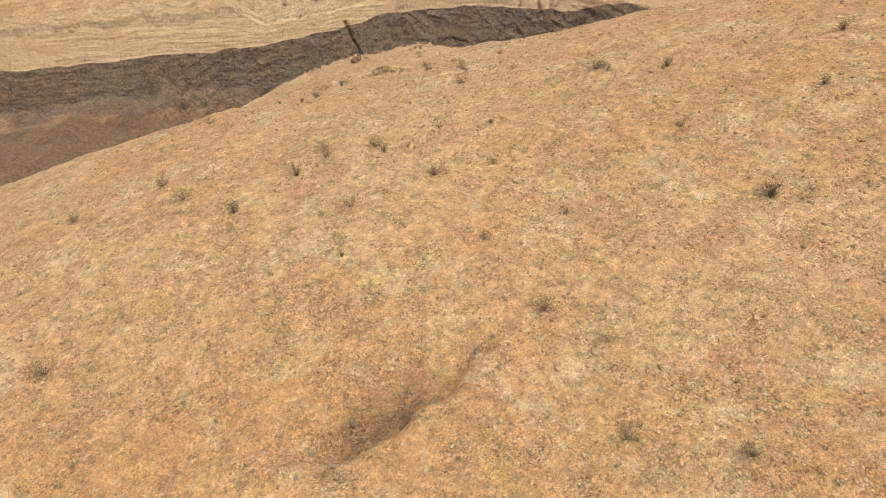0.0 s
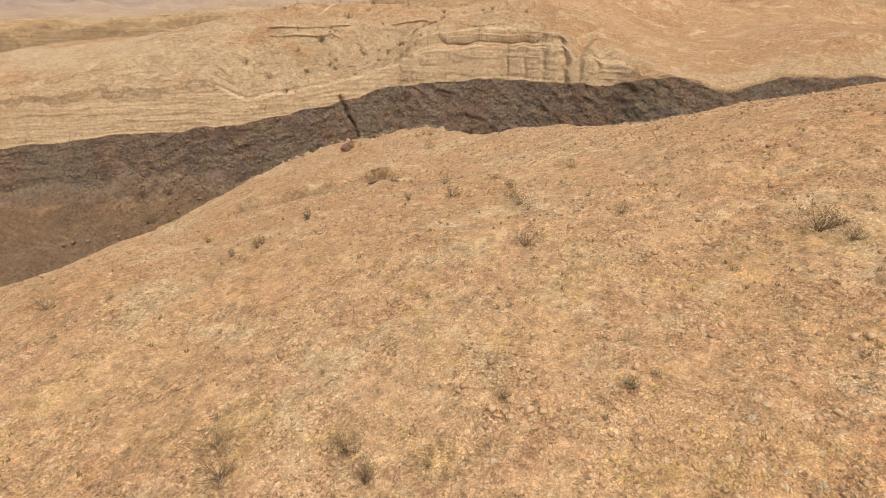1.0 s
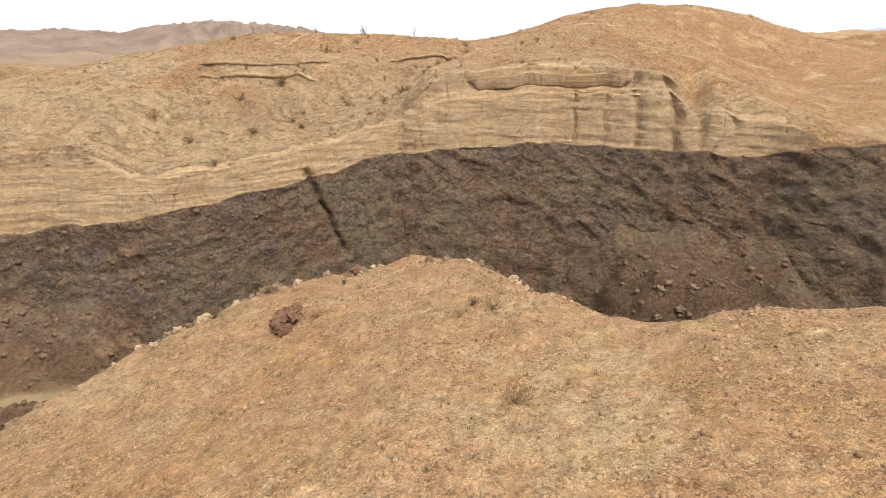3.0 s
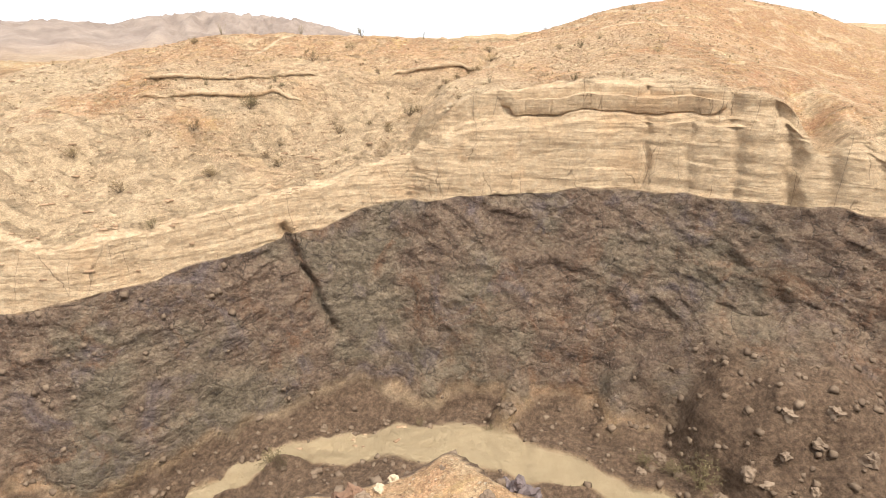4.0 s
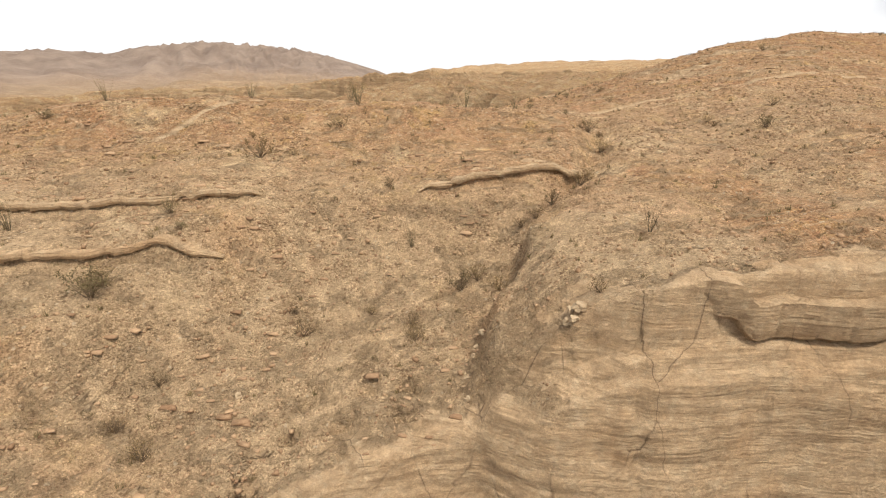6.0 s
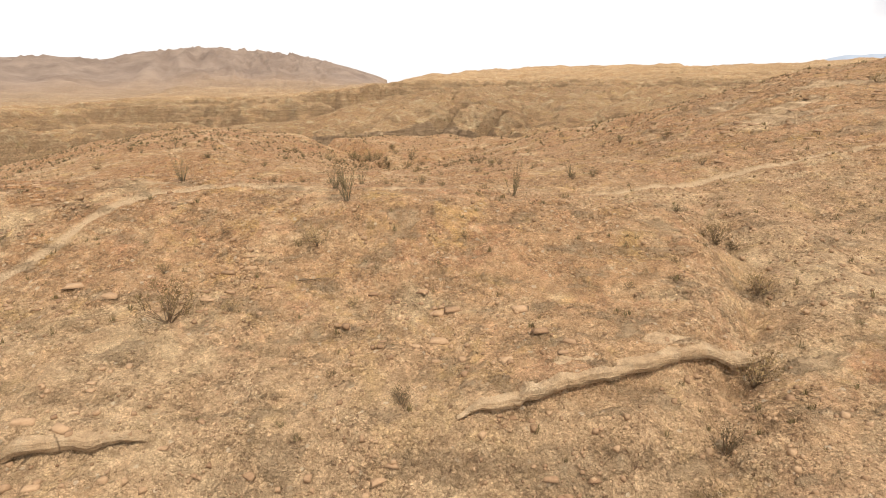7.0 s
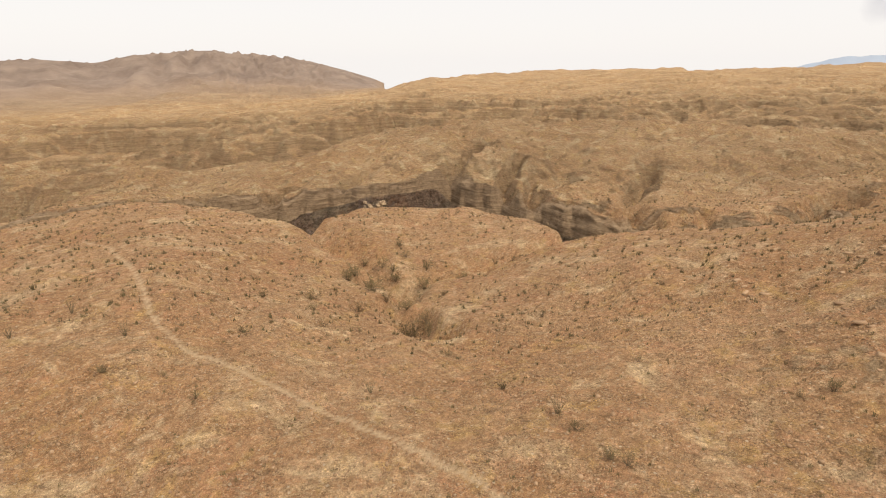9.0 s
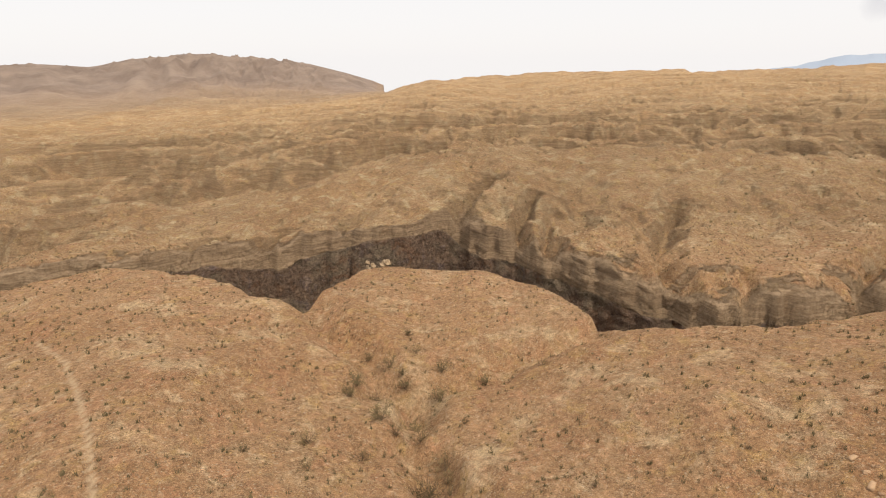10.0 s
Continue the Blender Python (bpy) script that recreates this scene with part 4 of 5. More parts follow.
# ---------------------------------------------------------------- things
def ground_at(x, y):
    return height(np.atleast_1d(np.asarray(x, float)), np.atleast_1d(np.asarray(y, float)))[0]


def mesh_of(name, verts, faces, material, soft=False):
    me = bpy.data.meshes.new(name)
    me.from_pydata([tuple(v) for v in verts], [], [tuple(f) for f in faces])
    me.materials.append(material)
    me.update()
    if soft:
        me.shade_smooth()
    return me


def part(name, me, parent, label=""):
    ob = new(name, me)
    ob.parent = parent
    if label:
        tagged(ob, label)
    return ob


def wand(verts, faces, base, way, length, thick, droop, segs, rng, wobble=0.12):
    """A tapered three-sided stem; returns its tip."""
    p, d = Vector(base), Vector(way).normalized()
    side = d.orthogonal().normalized()
    first = len(verts)
    for k in range(segs + 1):
        r = thick * (1 - 0.85 * k / segs)
        for a in range(3):
            verts.append(p + (Matrix.Rotation(a * 2.094, 3, d) @ side) * r)
        p = p + d * (length / segs)
        d = (d + Vector((rng.uniform(-1, 1), rng.uniform(-1, 1), rng.uniform(-1, 1))) * wobble + Vector((0, 0, -droop))).normalized()
    for k in range(segs):
        for a in range(3):
            i, j = first + 3 * k + a, first + 3 * k + (a + 1) % 3
            faces.append((i, j, j + 3, i + 3))
    return p


def bush_kind(name, rng, stems, leaves, leaf, spread_out, tall, leaf_mat):
    """A scrub bush about one metre across: an Empty with stems and foliage."""
    verts, faces, lv, lf = [], [], [], []
    tips = []
    for _ in range(stems):
        a, e = rng.uniform(0, 6.283), rng.uniform(0.15, 1.0) ** spread_out
        way = (math.cos(a) * (1 - e * 0.8), math.sin(a) * (1 - e * 0.8), 0.25 + e * tall)
        start = Vector((rng.uniform(-0.06, 0.06), rng.uniform(-0.06, 0.06), -0.04))
        tip = wand(verts, faces, start, way, rng.uniform(0.32, 0.56), 0.011, 0.03, 3, rng, 0.22)
        tips.append((start, tip))
        for _ in range(2):
            mid = start.lerp(tip, rng.uniform(0.4, 0.85))
            out = (tip - start).normalized() + Vector((rng.uniform(-1, 1), rng.uniform(-1, 1), rng.uniform(-0.3, 0.8))) * 0.8
            tips.append((mid, wand(verts, faces, mid, out, rng.uniform(0.12, 0.26), 0.006, 0.0, 2, rng, 0.25)))
    for _ in range(leaves):
        a, b = rng.choice(tips)
        p = a.lerp(b, rng.uniform(0.35, 1.05)) + Vector((rng.gauss(0, 0.025), rng.gauss(0, 0.025), rng.gauss(0, 0.025)))
        u = Vector((rng.gauss(0, 1), rng.gauss(0, 1), rng.gauss(0, 1))).normalized()
        v = u.orthogonal().normalized()
        s = leaf * rng.uniform(0.5, 1.3)
        i = len(lv)
        lv += [p - v * s * 0.35, p + v * s * 0.35, p + u * s * 1.6]
        lf.append((i, i + 1, i + 2))
    root = new(name)
    part("branchwork", mesh_of("branchwork", verts, faces, MAT["twig"]), root)
    part("foliage", mesh_of("foliage", lv, lf, leaf_mat), root)
    return root


def ocotillo_kind(rng, count):
    """A one-metre ocotillo: an Empty with each wand and the leaves."""
    root, lv, lf = new("ocotillo"), [], []
    for k in range(count):
        verts, faces = [], []
        a, lean = rng.uniform(0, 6.283), rng.uniform(0.08, 0.45)
        way = (math.cos(a) * lean, math.sin(a) * lean, 1.0)
        base = Vector((math.cos(a) * 0.04, math.sin(a) * 0.04, -0.05))
        tip = wand(verts, faces, base, way, rng.uniform(0.75, 1.12), 0.011, -0.01, 6, rng, 0.07)
        part("wand", mesh_of("wand", verts, faces, MAT["wand"]), root)
        for _ in range(46):
            p = base.lerp(tip, rng.uniform(0.2, 1)) + Vector((rng.gauss(0, 0.012), rng.gauss(0, 0.012), 0))
            u = Vector((rng.gauss(0, 1), rng.gauss(0, 1), rng.gauss(0.6, 1))).normalized()
            v = u.orthogonal().normalized()
            i = len(lv)
            lv += [p - v * 0.008, p + v * 0.008, p + u * 0.035]
            lf.append((i, i + 1, i + 2))
    part("foliage", mesh_of("foliage", lv, lf, MAT["olive"]), root, "sparse olive leaves along thorny wands")
    return root


def rock_mesh(name, rng, material, cuts=13, flat=0.8, rough=0.22, level=3):
    """A chipped rock about one metre across, its faces cut by random planes."""
    bm = bmesh.new()
    bmesh.ops.create_icosphere(bm, subdivisions=level, radius=0.5)
    planes = []
    for _ in range(cuts):
        n = Vector((rng.gauss(0, 1), rng.gauss(0, 1), rng.gauss(0, 0.7))).normalized()
        planes.append((n, rng.uniform(0.2, 0.4)))
    shift = rng.uniform(0, 50)
    for v in bm.verts:
        for n, d in planes:
            over = v.co.dot(n) - d
            if over > 0:
                v.co -= n * over * 0.95
        v.co += v.co.normalized() * rough * (noise.noise(v.co * 4.0 + Vector((shift, 0, 0))) + 0.5 * noise.noise(v.co * 11.0 + Vector((0, shift, 0))))
        v.co.z *= flat
    me = bpy.data.meshes.new(name)
    bm.to_mesh(me)
    bm.free()
    me.materials.append(material)
    return me


def scatter(name, shapes, at, size, turn, material, squash=None):
    """One mesh of many small pieces, each a copy of one of the shapes."""
    all_v, all_f, base = [], [], 0
    pick = np.random.randint(0, len(shapes), len(at))
    for k, (v, f) in enumerate(shapes):
        m = np.nonzero(pick == k)[0]
        c, s = np.cos(turn[m]), np.sin(turn[m])
        x = v[None, :, 0] * c[:, None] - v[None, :, 1] * s[:, None]
        y = v[None, :, 0] * s[:, None] + v[None, :, 1] * c[:, None]
        z = np.broadcast_to(v[None, :, 2], x.shape)
        co = np.stack([x, y, z], -1) * size[m][:, None, None] + at[m][:, None, :]
        all_v.append(co.reshape(-1, 3))
        all_f.append((f[None] + base + np.arange(len(m))[:, None, None] * len(v)).reshape(-1, 3))
        base += co.shape[0] * co.shape[1]
    co, tris = np.concatenate(all_v), np.concatenate(all_f)
    me = bpy.data.meshes.new(name)
    me.vertices.add(len(co))
    me.vertices.foreach_set("co", co.ravel())
    me.loops.add(tris.size)
    me.loops.foreach_set("vertex_index", tris.ravel().astype(np.int32))
    me.polygons.add(len(tris))
    me.polygons.foreach_set("loop_start", np.arange(len(tris)) * 3)
    me.materials.append(material)
    me.update(calc_edges=True)
    return new(name, me)


RNG = random.Random(11)

# bushes: x, y, width
NEAR_BUSHES = (-16, 32.8, 1.38, 17.3, 30.7, 1.68, 3.8, 24, 1.1, -22.4, 20.8, 1.26, -11.6, 40.2, 1.25, -7.4, 39.7, 1.04, -2.6, 35.3, 1.08, -12.8, 37, 1.19, -20.5, 34.9, 1.41, -7.9, 32.3, 1.27, -9.7, 31.6, 0.67, 0.8, 29.2, 0.81, 5.6, 31, 0.78, 23.3, 39.5, 1.13, 10, 49, 1.75, 15, 46.6, 1.2, 13.8, 37.6, 0.84, 27.4, 46.5, 1.31, 11.8, 16.2, 1.23, 7, 17.4, 1, 6.9, 22.1, 0.77, -23.2, 37.3, 1.04, -28.6, 34, 1.16, -7.6, 27.7, 0.61, 1.4, 36.4, 0.87)
RIDGE_BUSHES = (-1.3, 56.4, 1.13, -1.6, 60.9, 0.91, -5.9, 65.1, 1.07, -7.8, 60.1, 0.76, -2.3, 63.7, 0.71, 2.5, 63.6, 0.94, -14.5, 60.6, 0.9, -16.2, 57.1, 0.79, -1.4, 50.8, 1.15, -4.2, 60.5, 0.49, -1, 55.1, 0.45, -9.7, 96.8, 1.29, -22.3, 62.3, 0.75, 2.3, 56.2, 0.45, -11.1, 39.2, 1.23, -6.6, 38.7, 1.03, -4.9, 39.1, 0.45, -1.6, 58.3, 1.12, -5.2, 60.8, 1.14, 3.3, 53.2, 0.8, 10.7, 48, 0.75, 2, 41.9, 0.45, 1.2, 41.5, 0.68, -2.7, 41.3, 0.58, -17.5, 55.6, 0.62, -16.3, 56.5, 0.83, -25, 50.4, 0.97)
NOSE_BUSHES = (-20.7, 115.8, 1.27, -21.0, 109.4, 0.97, -11.3, 106.6, 0.98, -10.2, 105.9, 1.31, -12.0, 105.4, 1.07, -19.0, 113.4, 0.7, -9.7, 107.8, 0.61, -29.5, 113.2, 1.3, -26.2, 115.4, 1.2, -5.8, 107.9, 1.5, -7.2, 109.2, 1.3)
WASH_BUSHES = (-32.6, 140.6, 2.4, -31.6, 139.6, 1.8, -13.0, 146.6, 1.2, -20.0, 147.4, 1.0, 2.2, 136.4, 2.2, 3.4, 134.2, 2.0, 7.6, 134.0, 2.4, 9.2, 131.6, 2.0, 5.2, 141.2, 2.0, 4.6, 138.8, 3.4, 3.0, 141.0, 2.4, 11.4, 133.0, 2.0, 0.8, 142.0, 1.9, 6.2, 135.6, 2.4, -66.4, 125.8, 4.6, -70.7, 131.0, 3.0, -71.8, 121.5, 3.2, -65.7, 132.5, 2.0, -58.0, 118.0, 2.2)
SLOPE_BUSHES = (-48.6, 151.3, 1.91, -41.3, 156.0, 1.28, -44.5, 160.4, 1.04, -37.6, 160.9, 1.56, -36.0, 160.0, 1.53, -48.2, 157.4, 1.14, -48.7, 164.4, 1.25, -53.2, 166.7, 1.47, -40.0, 165.5, 1.75, -39.1, 171.0, 1.16, -54.4, 154.1, 1.4, -44.1, 147.9, 1.3, -24.9, 166.0, 1.43, -36.8, 163.3, 1.17, -44.6, 159.6, 1.68, -41.7, 155.6, 1.68, -17.2, 174.0, 1.51, -18.4, 172.2, 1.2, -22.7, 169.4, 1.69, -27.2, 175.2, 1.1, -36.4, 178.4, 2.04, -31.6, 168.0, 0.98, -4.6, 163.2, 0.88, -2.7, 188.9, 1.3, -27.3, 167.8, 0.87, 15.5, 219.5, 1.7, 7.6, 176.0, 1.4, 3.5, 191.2, 1.4, -20.5, 169.3, 1.2)
GULLY_BUSHES = (-53.7, 182.3, 1.27, -31.8, 183.3, 1.29, -25.1, 167.0, 1.34, -30.8, 167.1, 1.68, -40.2, 164.6, 2.2, -16.7, 163.0, 1.0, -14.9, 177.2, 1.7, -2.6, 187.5, 1.15, -0.4, 183.9, 1.45, -19.2, 172.0, 1.0, -21.7, 170.1, 1.22, -12.7, 182.0, 1.7, -38.8, 168.3, 0.8, -37.8, 169.3, 0.81, -12.9, 186.3, 1.6)
TRAIL_BUSHES = (-34.4, 179.4, 0.89, -29.6, 180, 0.67, -25.2, 184.2, 0.46, -30.2, 184.7, 0.47, -32.6, 183.2, 0.58, -14.5, 187.7, 0.7, -18.6, 180.7, 0.55, -16.2, 182.4, 0.49, -11.8, 186.8, 0.79, -36.1, 183.5, 0.54, -37.7, 180.9, 0.68, -19.9, 189.1, 0.62, -17.5, 199.9, 0.69, -16.1, 199.8, 0.91, -7.7, 201.7, 1.11, -26.5, 189.9, 0.47, -24.1, 190.8, 0.64, -29.6, 190.1, 0.52, -36.1, 190.8, 0.68, -59.2, 213.6, 1.39, -67.1, 221.8, 1.51, -55.1, 224.2, 1.03, -67.7, 230, 1.06, -21.2, 187.9, 0.45, -35, 185.9, 0.45)
UPLAND_BUSHES = (-35.8, 203.7, 1.19, -28.3, 200.2, 0.91, -37.5, 201.3, 0.75, -50.8, 213.4, 1.17, -40.4, 212.3, 0.94, -34.7, 209.6, 0.91, -31.6, 211.4, 0.66, -24.1, 211.9, 0.87, -19.4, 207.9, 0.86, -22.6, 215, 0.94, -21.9, 214.3, 1.07, -23.8, 217.9, 0.93, -27.4, 224.8, 1.09, -31.5, 232.9, 1.18, -33.8, 244.8, 1.85, -5.7, 216.3, 1.28, -9.2, 219.1, 1.13, -23.3, 199.7, 0.82, -17.9, 226, 0.76, -22.6, 240, 0.97, -0.1, 227.3, 1.41, -47.8, 222, 0.84, -43.1, 237.9, 1.2, -45, 241.6, 1.28, -39.5, 261.8, 1.32, -55.3, 224.2, 0.83, -32.4, 251.4, 1.15, -11.5, 240.5, 0.87, -51.3, 224.8, 0.71, -49.1, 233.9, 0.92, -10.9, 219.2, 0.77)
VALLEY_BUSHES = (-36.6, 250.9, 1.93, -44.4, 259.4, 2.2, -46.1, 245.9, 1.6, -35.0, 258.5, 2.1, -40.5, 251.3, 2.3, -35.4, 243.3, 2.7, -34.0, 246.6, 2.34, -35.4, 240.9, 2.2, -39.7, 270.1, 1.47, -44.4, 267.0, 1.57, -44.4, 256.0, 1.87, -41.2, 263.8, 2.05, -29.9, 262.5, 1.61, -38.3, 266.1, 1.54, -50.5, 242.7, 1.13, -41.3, 245.1, 1.58, -23.6, 261.3, 1.32, -35.1, 262.7, 1.75, -38.9, 249.7, 1.68, -37.5, 255.0, 1.9, -42.0, 258.0, 1.8, -39.0, 260.5, 1.7)
OCOTILLOS = (-51.1, 186.0, 2.4, -13.3, 167.8, 1.97, -25.5, 171.6, 1.3, -46.2, 167.9, 1.9, -31.0, 186.2, 2.5, -31.3, 187.7, 2.2, -32.0, 188.3, 2.2, -22.6, 189.7, 2.4, -40.6, 189.2, 2.3, -56.7, 229.6, 1.8, -66.2, 229.7, 1.8, -32.8, 199.9, 2.0, -17.5, 200.6, 1.8, -24.5, 220.1, 2.0, -36.6, 224.5, 1.6, -63.8, 233.8, 1.7, -33.6, 243.0, 2.0)

dry = [bush_kind("dry_bush", random.Random(20 + k), 26, 460, 0.034, 1.0, 0.9, MAT["straw"]) for k in range(3)]
green = [bush_kind("green_bush", random.Random(40 + k), 24, 560, 0.036, 0.8, 1.0, MAT["olive"]) for k in range(2)]
tuft = [bush_kind("grass_tuft", random.Random(60 + k), 34, 160, 0.05, 0.6, 1.3, MAT["straw"]) for k in range(2)]
wands = [ocotillo_kind(random.Random(80 + k), 11 + 3 * k) for k in range(2)]
LABELS = {
    "dry_bush": ("dry grey-brown desert bush on stony ground", "bush"),
    "green_bush": ("olive green creosote bush with thin bare stems", "bush"),
    "grass_tuft": ("tuft of dry straw grass on bare ground", "grass"),
    "ocotillo": ("tall ocotillo with bare upright thorny wands", "cactus"),
}
used = set()


def plant(kinds, x, y, size, group, sink=0.02):
    kind = RNG.choice(kinds)
    z = float(ground_at(x, y)[0])
    label, category = LABELS[kind.name.split(".")[0]]
    m = Matrix.LocRotScale((x, y, z - sink), Euler((RNG.uniform(-0.1, 0.1), RNG.uniform(-0.1, 0.1), RNG.uniform(0, 6.28))), None)
    if kind in used:
        ob = copy_thing(kind, m)
    else:
        used.add(kind)
        ob = kind
        ob.matrix_basis = m
    ob.scale = (size, size, size * RNG.uniform(0.8, 1.15))
    return tagged(ob, label, category, group)


for sites, kinds, group in (
    (NEAR_BUSHES, dry + tuft, "bushes on the near hill"),
    (RIDGE_BUSHES, dry + tuft, "bushes on the near hill"),
    (NOSE_BUSHES, dry + tuft, "bushes on the canyon rim"),
    (WASH_BUSHES, green, "bushes in the wash"),
    (SLOPE_BUSHES, dry + dry + green, "bushes on the far slope"),
    (GULLY_BUSHES, dry + green, "bushes along the gully"),
    (TRAIL_BUSHES, dry + dry + green, "bushes beside the footpath"),
    (UPLAND_BUSHES, dry + green, "bushes on the upland"),
    (VALLEY_BUSHES, dry + green, "bushes in the shallow valley"),
):
    grown = 1.25 if sites is NEAR_BUSHES or sites is RIDGE_BUSHES else 1.3 if sites is VALLEY_BUSHES else 1.1
    for k in range(0, len(sites), 3):
        plant(kinds, sites[k], sites[k + 1], sites[k + 2] * grown, group)
for k in range(0, len(OCOTILLOS), 3):
    plant(wands, OCOTILLOS[k], OCOTILLOS[k + 1], OCOTILLOS[k + 2] * 0.68, "ocotillos")

# fallen wands by the footpath
verts, faces = [], []
for k in range(9):
    a = 0.25 + RNG.uniform(-0.28, 0.28)
    wand(verts, faces, (-0.75, RNG.uniform(-0.15, 0.15), 0.06), (math.cos(a), math.sin(a), 0.05), RNG.uniform(0.9, 1.6), 0.022, 0.0, 4, RNG, 0.07)
brush = new("fallen_branches", mesh_of("fallen_branches", verts, faces, MAT["twig"]))
brush.location = (-31.4, 181.3, float(ground_at(-31.4, 181.3)[0]) - 0.02)
tagged(brush, "fallen dry ocotillo wands lying on stony ground", "branches")

# boulders and outcrops: x, y, size
ROCKS = {key: [rock_mesh("rock", random.Random(100 + 10 * n + k), MAT[key]) for k in range(4)] for n, key in enumerate(("pale_stone", "dark_stone", "grey_stone", "bank_stone"))}


def rock_at(name, key, x, y, size, label, group, lift=0.22, parent=None):
    ob = new(name, RNG.choice(ROCKS[key]))
    z = float(ground_at(x, y)[0])
    ob.location = (x, y, z + lift * size)
    ob.rotation_euler = (RNG.uniform(-0.4, 0.4), RNG.uniform(-0.4, 0.4), RNG.uniform(0, 6.28))
    ob.scale = (size * RNG.uniform(0.85, 1.25), size * RNG.uniform(0.85, 1.2), size * RNG.uniform(0.8, 1.2))
    if parent is not None:
        ob.parent = parent
        return ob
    return tagged(ob, label, "rock", group)


def outcrop(x, y, width, key, label, blocks, tall):
    """A jagged outcrop: an Empty with its blocks."""
    root = new("rock_outcrop")
    for k in range(blocks):
        a, r = RNG.uniform(0, 6.28), width * 0.36 * math.sqrt(RNG.random())
        px, py, s = x + r * math.cos(a), y + r * math.sin(a), width * RNG.uniform(0.28, 0.5)
        b = rock_at("block", key, px, py, s, "", "", 0.1, root)
        b.location.z += tall * RNG.random() * (1 - r / width)
    return tagged(root, label, "rock")


outcrop(-22.9, 109.2, 2.9, "dark_stone", "jagged dark red-brown rock outcrop on tan soil", 14, 0.5)
outcrop(-13.2, 119.6, 2.4, "grey_stone", "fractured grey-violet rock outcrop at the canyon rim", 9, 0.7)
outcrop(-20.6, 119.2, 2.0, "dark_stone", "weathered brown rock outcrop at the canyon rim", 10, 0.0)
outcrop(-26.5, 116.2, 2.4, "bank_stone", "weathered brown rock outcrop at the canyon rim", 10, 0.0)
outcrop(-31.0, 113.6, 2.2, "pale_stone", "weathered pale rock outcrop at the canyon rim", 10, -0.1)
outcrop(-13.4, 77.2, 1.1, "dark_stone", "small dark rock outcrop in a washed bank", 6, 0.1)
outcrop(-10.9, 74.4, 1.0, "bank_stone", "small brown rock outcrop in a washed bank", 6, 0.1)
outcrop(-17.8, 162.4, 1.3, "pale_stone", "rounded pale sandstone knob on the cliff edge", 4, 0.5)
outcrop(-49.2, 299.6, 2.6, "pale_stone", "pale hoodoo standing on the canyon rim", 9, 2.6)
outcrop(-46.6, 300.0, 2.4, "pale_stone", "pale hoodoo standing on the canyon rim", 7, 1.2)
WASH_ROCKS = (0.8, 136.2, 0.9, -1.6, 136.8, 0.8, 2.4, 134.0, 1.1, 5.0, 132.4, 0.9, 7.2, 130.6, 1.2, -10.4, 146.4, 0.9, -23.4, 148.0, 1.0, -29.6, 146.6, 1.1, 10.0, 128.6, 1.0, 7.9, 138.1, 1.6, 10.4, 138.3, 1.5, 6.0, 137.9, 1.4, 14.6, 140.0, 1.6, 8.7, 137.0, 1.2, 6.6, 136.3, 1.1, 2.6, 143.0, 1.5, 12.2, 136.5, 1.0, 9.3, 135.2, 0.8, 4.8, 137.0, 0.9, 13.2, 138.6, 1.3, 11.0, 140.2, 1.4, 0.2, 141.0, 1.0, 16.0, 137.0, 1.7)
GULLY_ROCKS = (-21.8, 165.0, 0.53, -21.5, 165.7, 0.39, -20.9, 166.2, 0.43, -20.8, 166.8, 0.39, -20.2, 168.2, 0.46, -20.6, 167.2, 0.34, -22.2, 163.8, 0.4, -21.2, 166.4, 0.35, -19.9, 169.0, 0.37, -33.1, 163.5, 0.41, -22.2, 162.8, 0.36, -19.4, 170.2, 0.4, -18.6, 171.6, 0.45, -17.2, 174.4, 0.4, -21.9, 164.4, 0.3)
RIM_ROCKS = []
for _ in range(64):
    rx = RNG.uniform(-39, -8)
    RIM_ROCKS += [rx, float(along(np.array([rx]), RIM_1)[0]) - 2.0 + RNG.gauss(0, 0.6), RNG.choice((0.3, 0.4, 0.5, 0.6, 0.8))]
FLANK_ROCKS = (-9.6, 116.4, 1.2, -8.6, 115.0, 1.0, -8.0, 113.2, 0.9, -7.2, 112.0, 1.1, -6.0, 111.0, 0.9, -9.0, 118.0, 1.3, -7.0, 114.6, 1.2, -5.0, 112.6, 1.0, -4.0, 110.2, 0.8, -2.4, 108.8, 0.9, -10.6, 118.4, 1.0, -6.2, 116.6, 1.3)
HOLE_ROCKS = (-5.6, 18.9, 0.5, -4.4, 17.9, 0.45, -3.4, 20.2, 0.4, -7.2, 17.0, 0.4, -2.0, 19.6, 0.35, -6.0, 16.4, 0.4, -6.3, 17.2, 0.35, -5.0, 17.4, 0.3, -4.2, 18.6, 0.4, -3.0, 19.2, 0.35, -1.8, 20.4, 0.45, -0.6, 21.0, 0.3, 0.4, 22.0, 0.4, -2.4, 20.6, 0.3, -6.8, 16.0, 0.3, -7.6, 15.8, 0.35, 1.2, 22.6, 0.3)
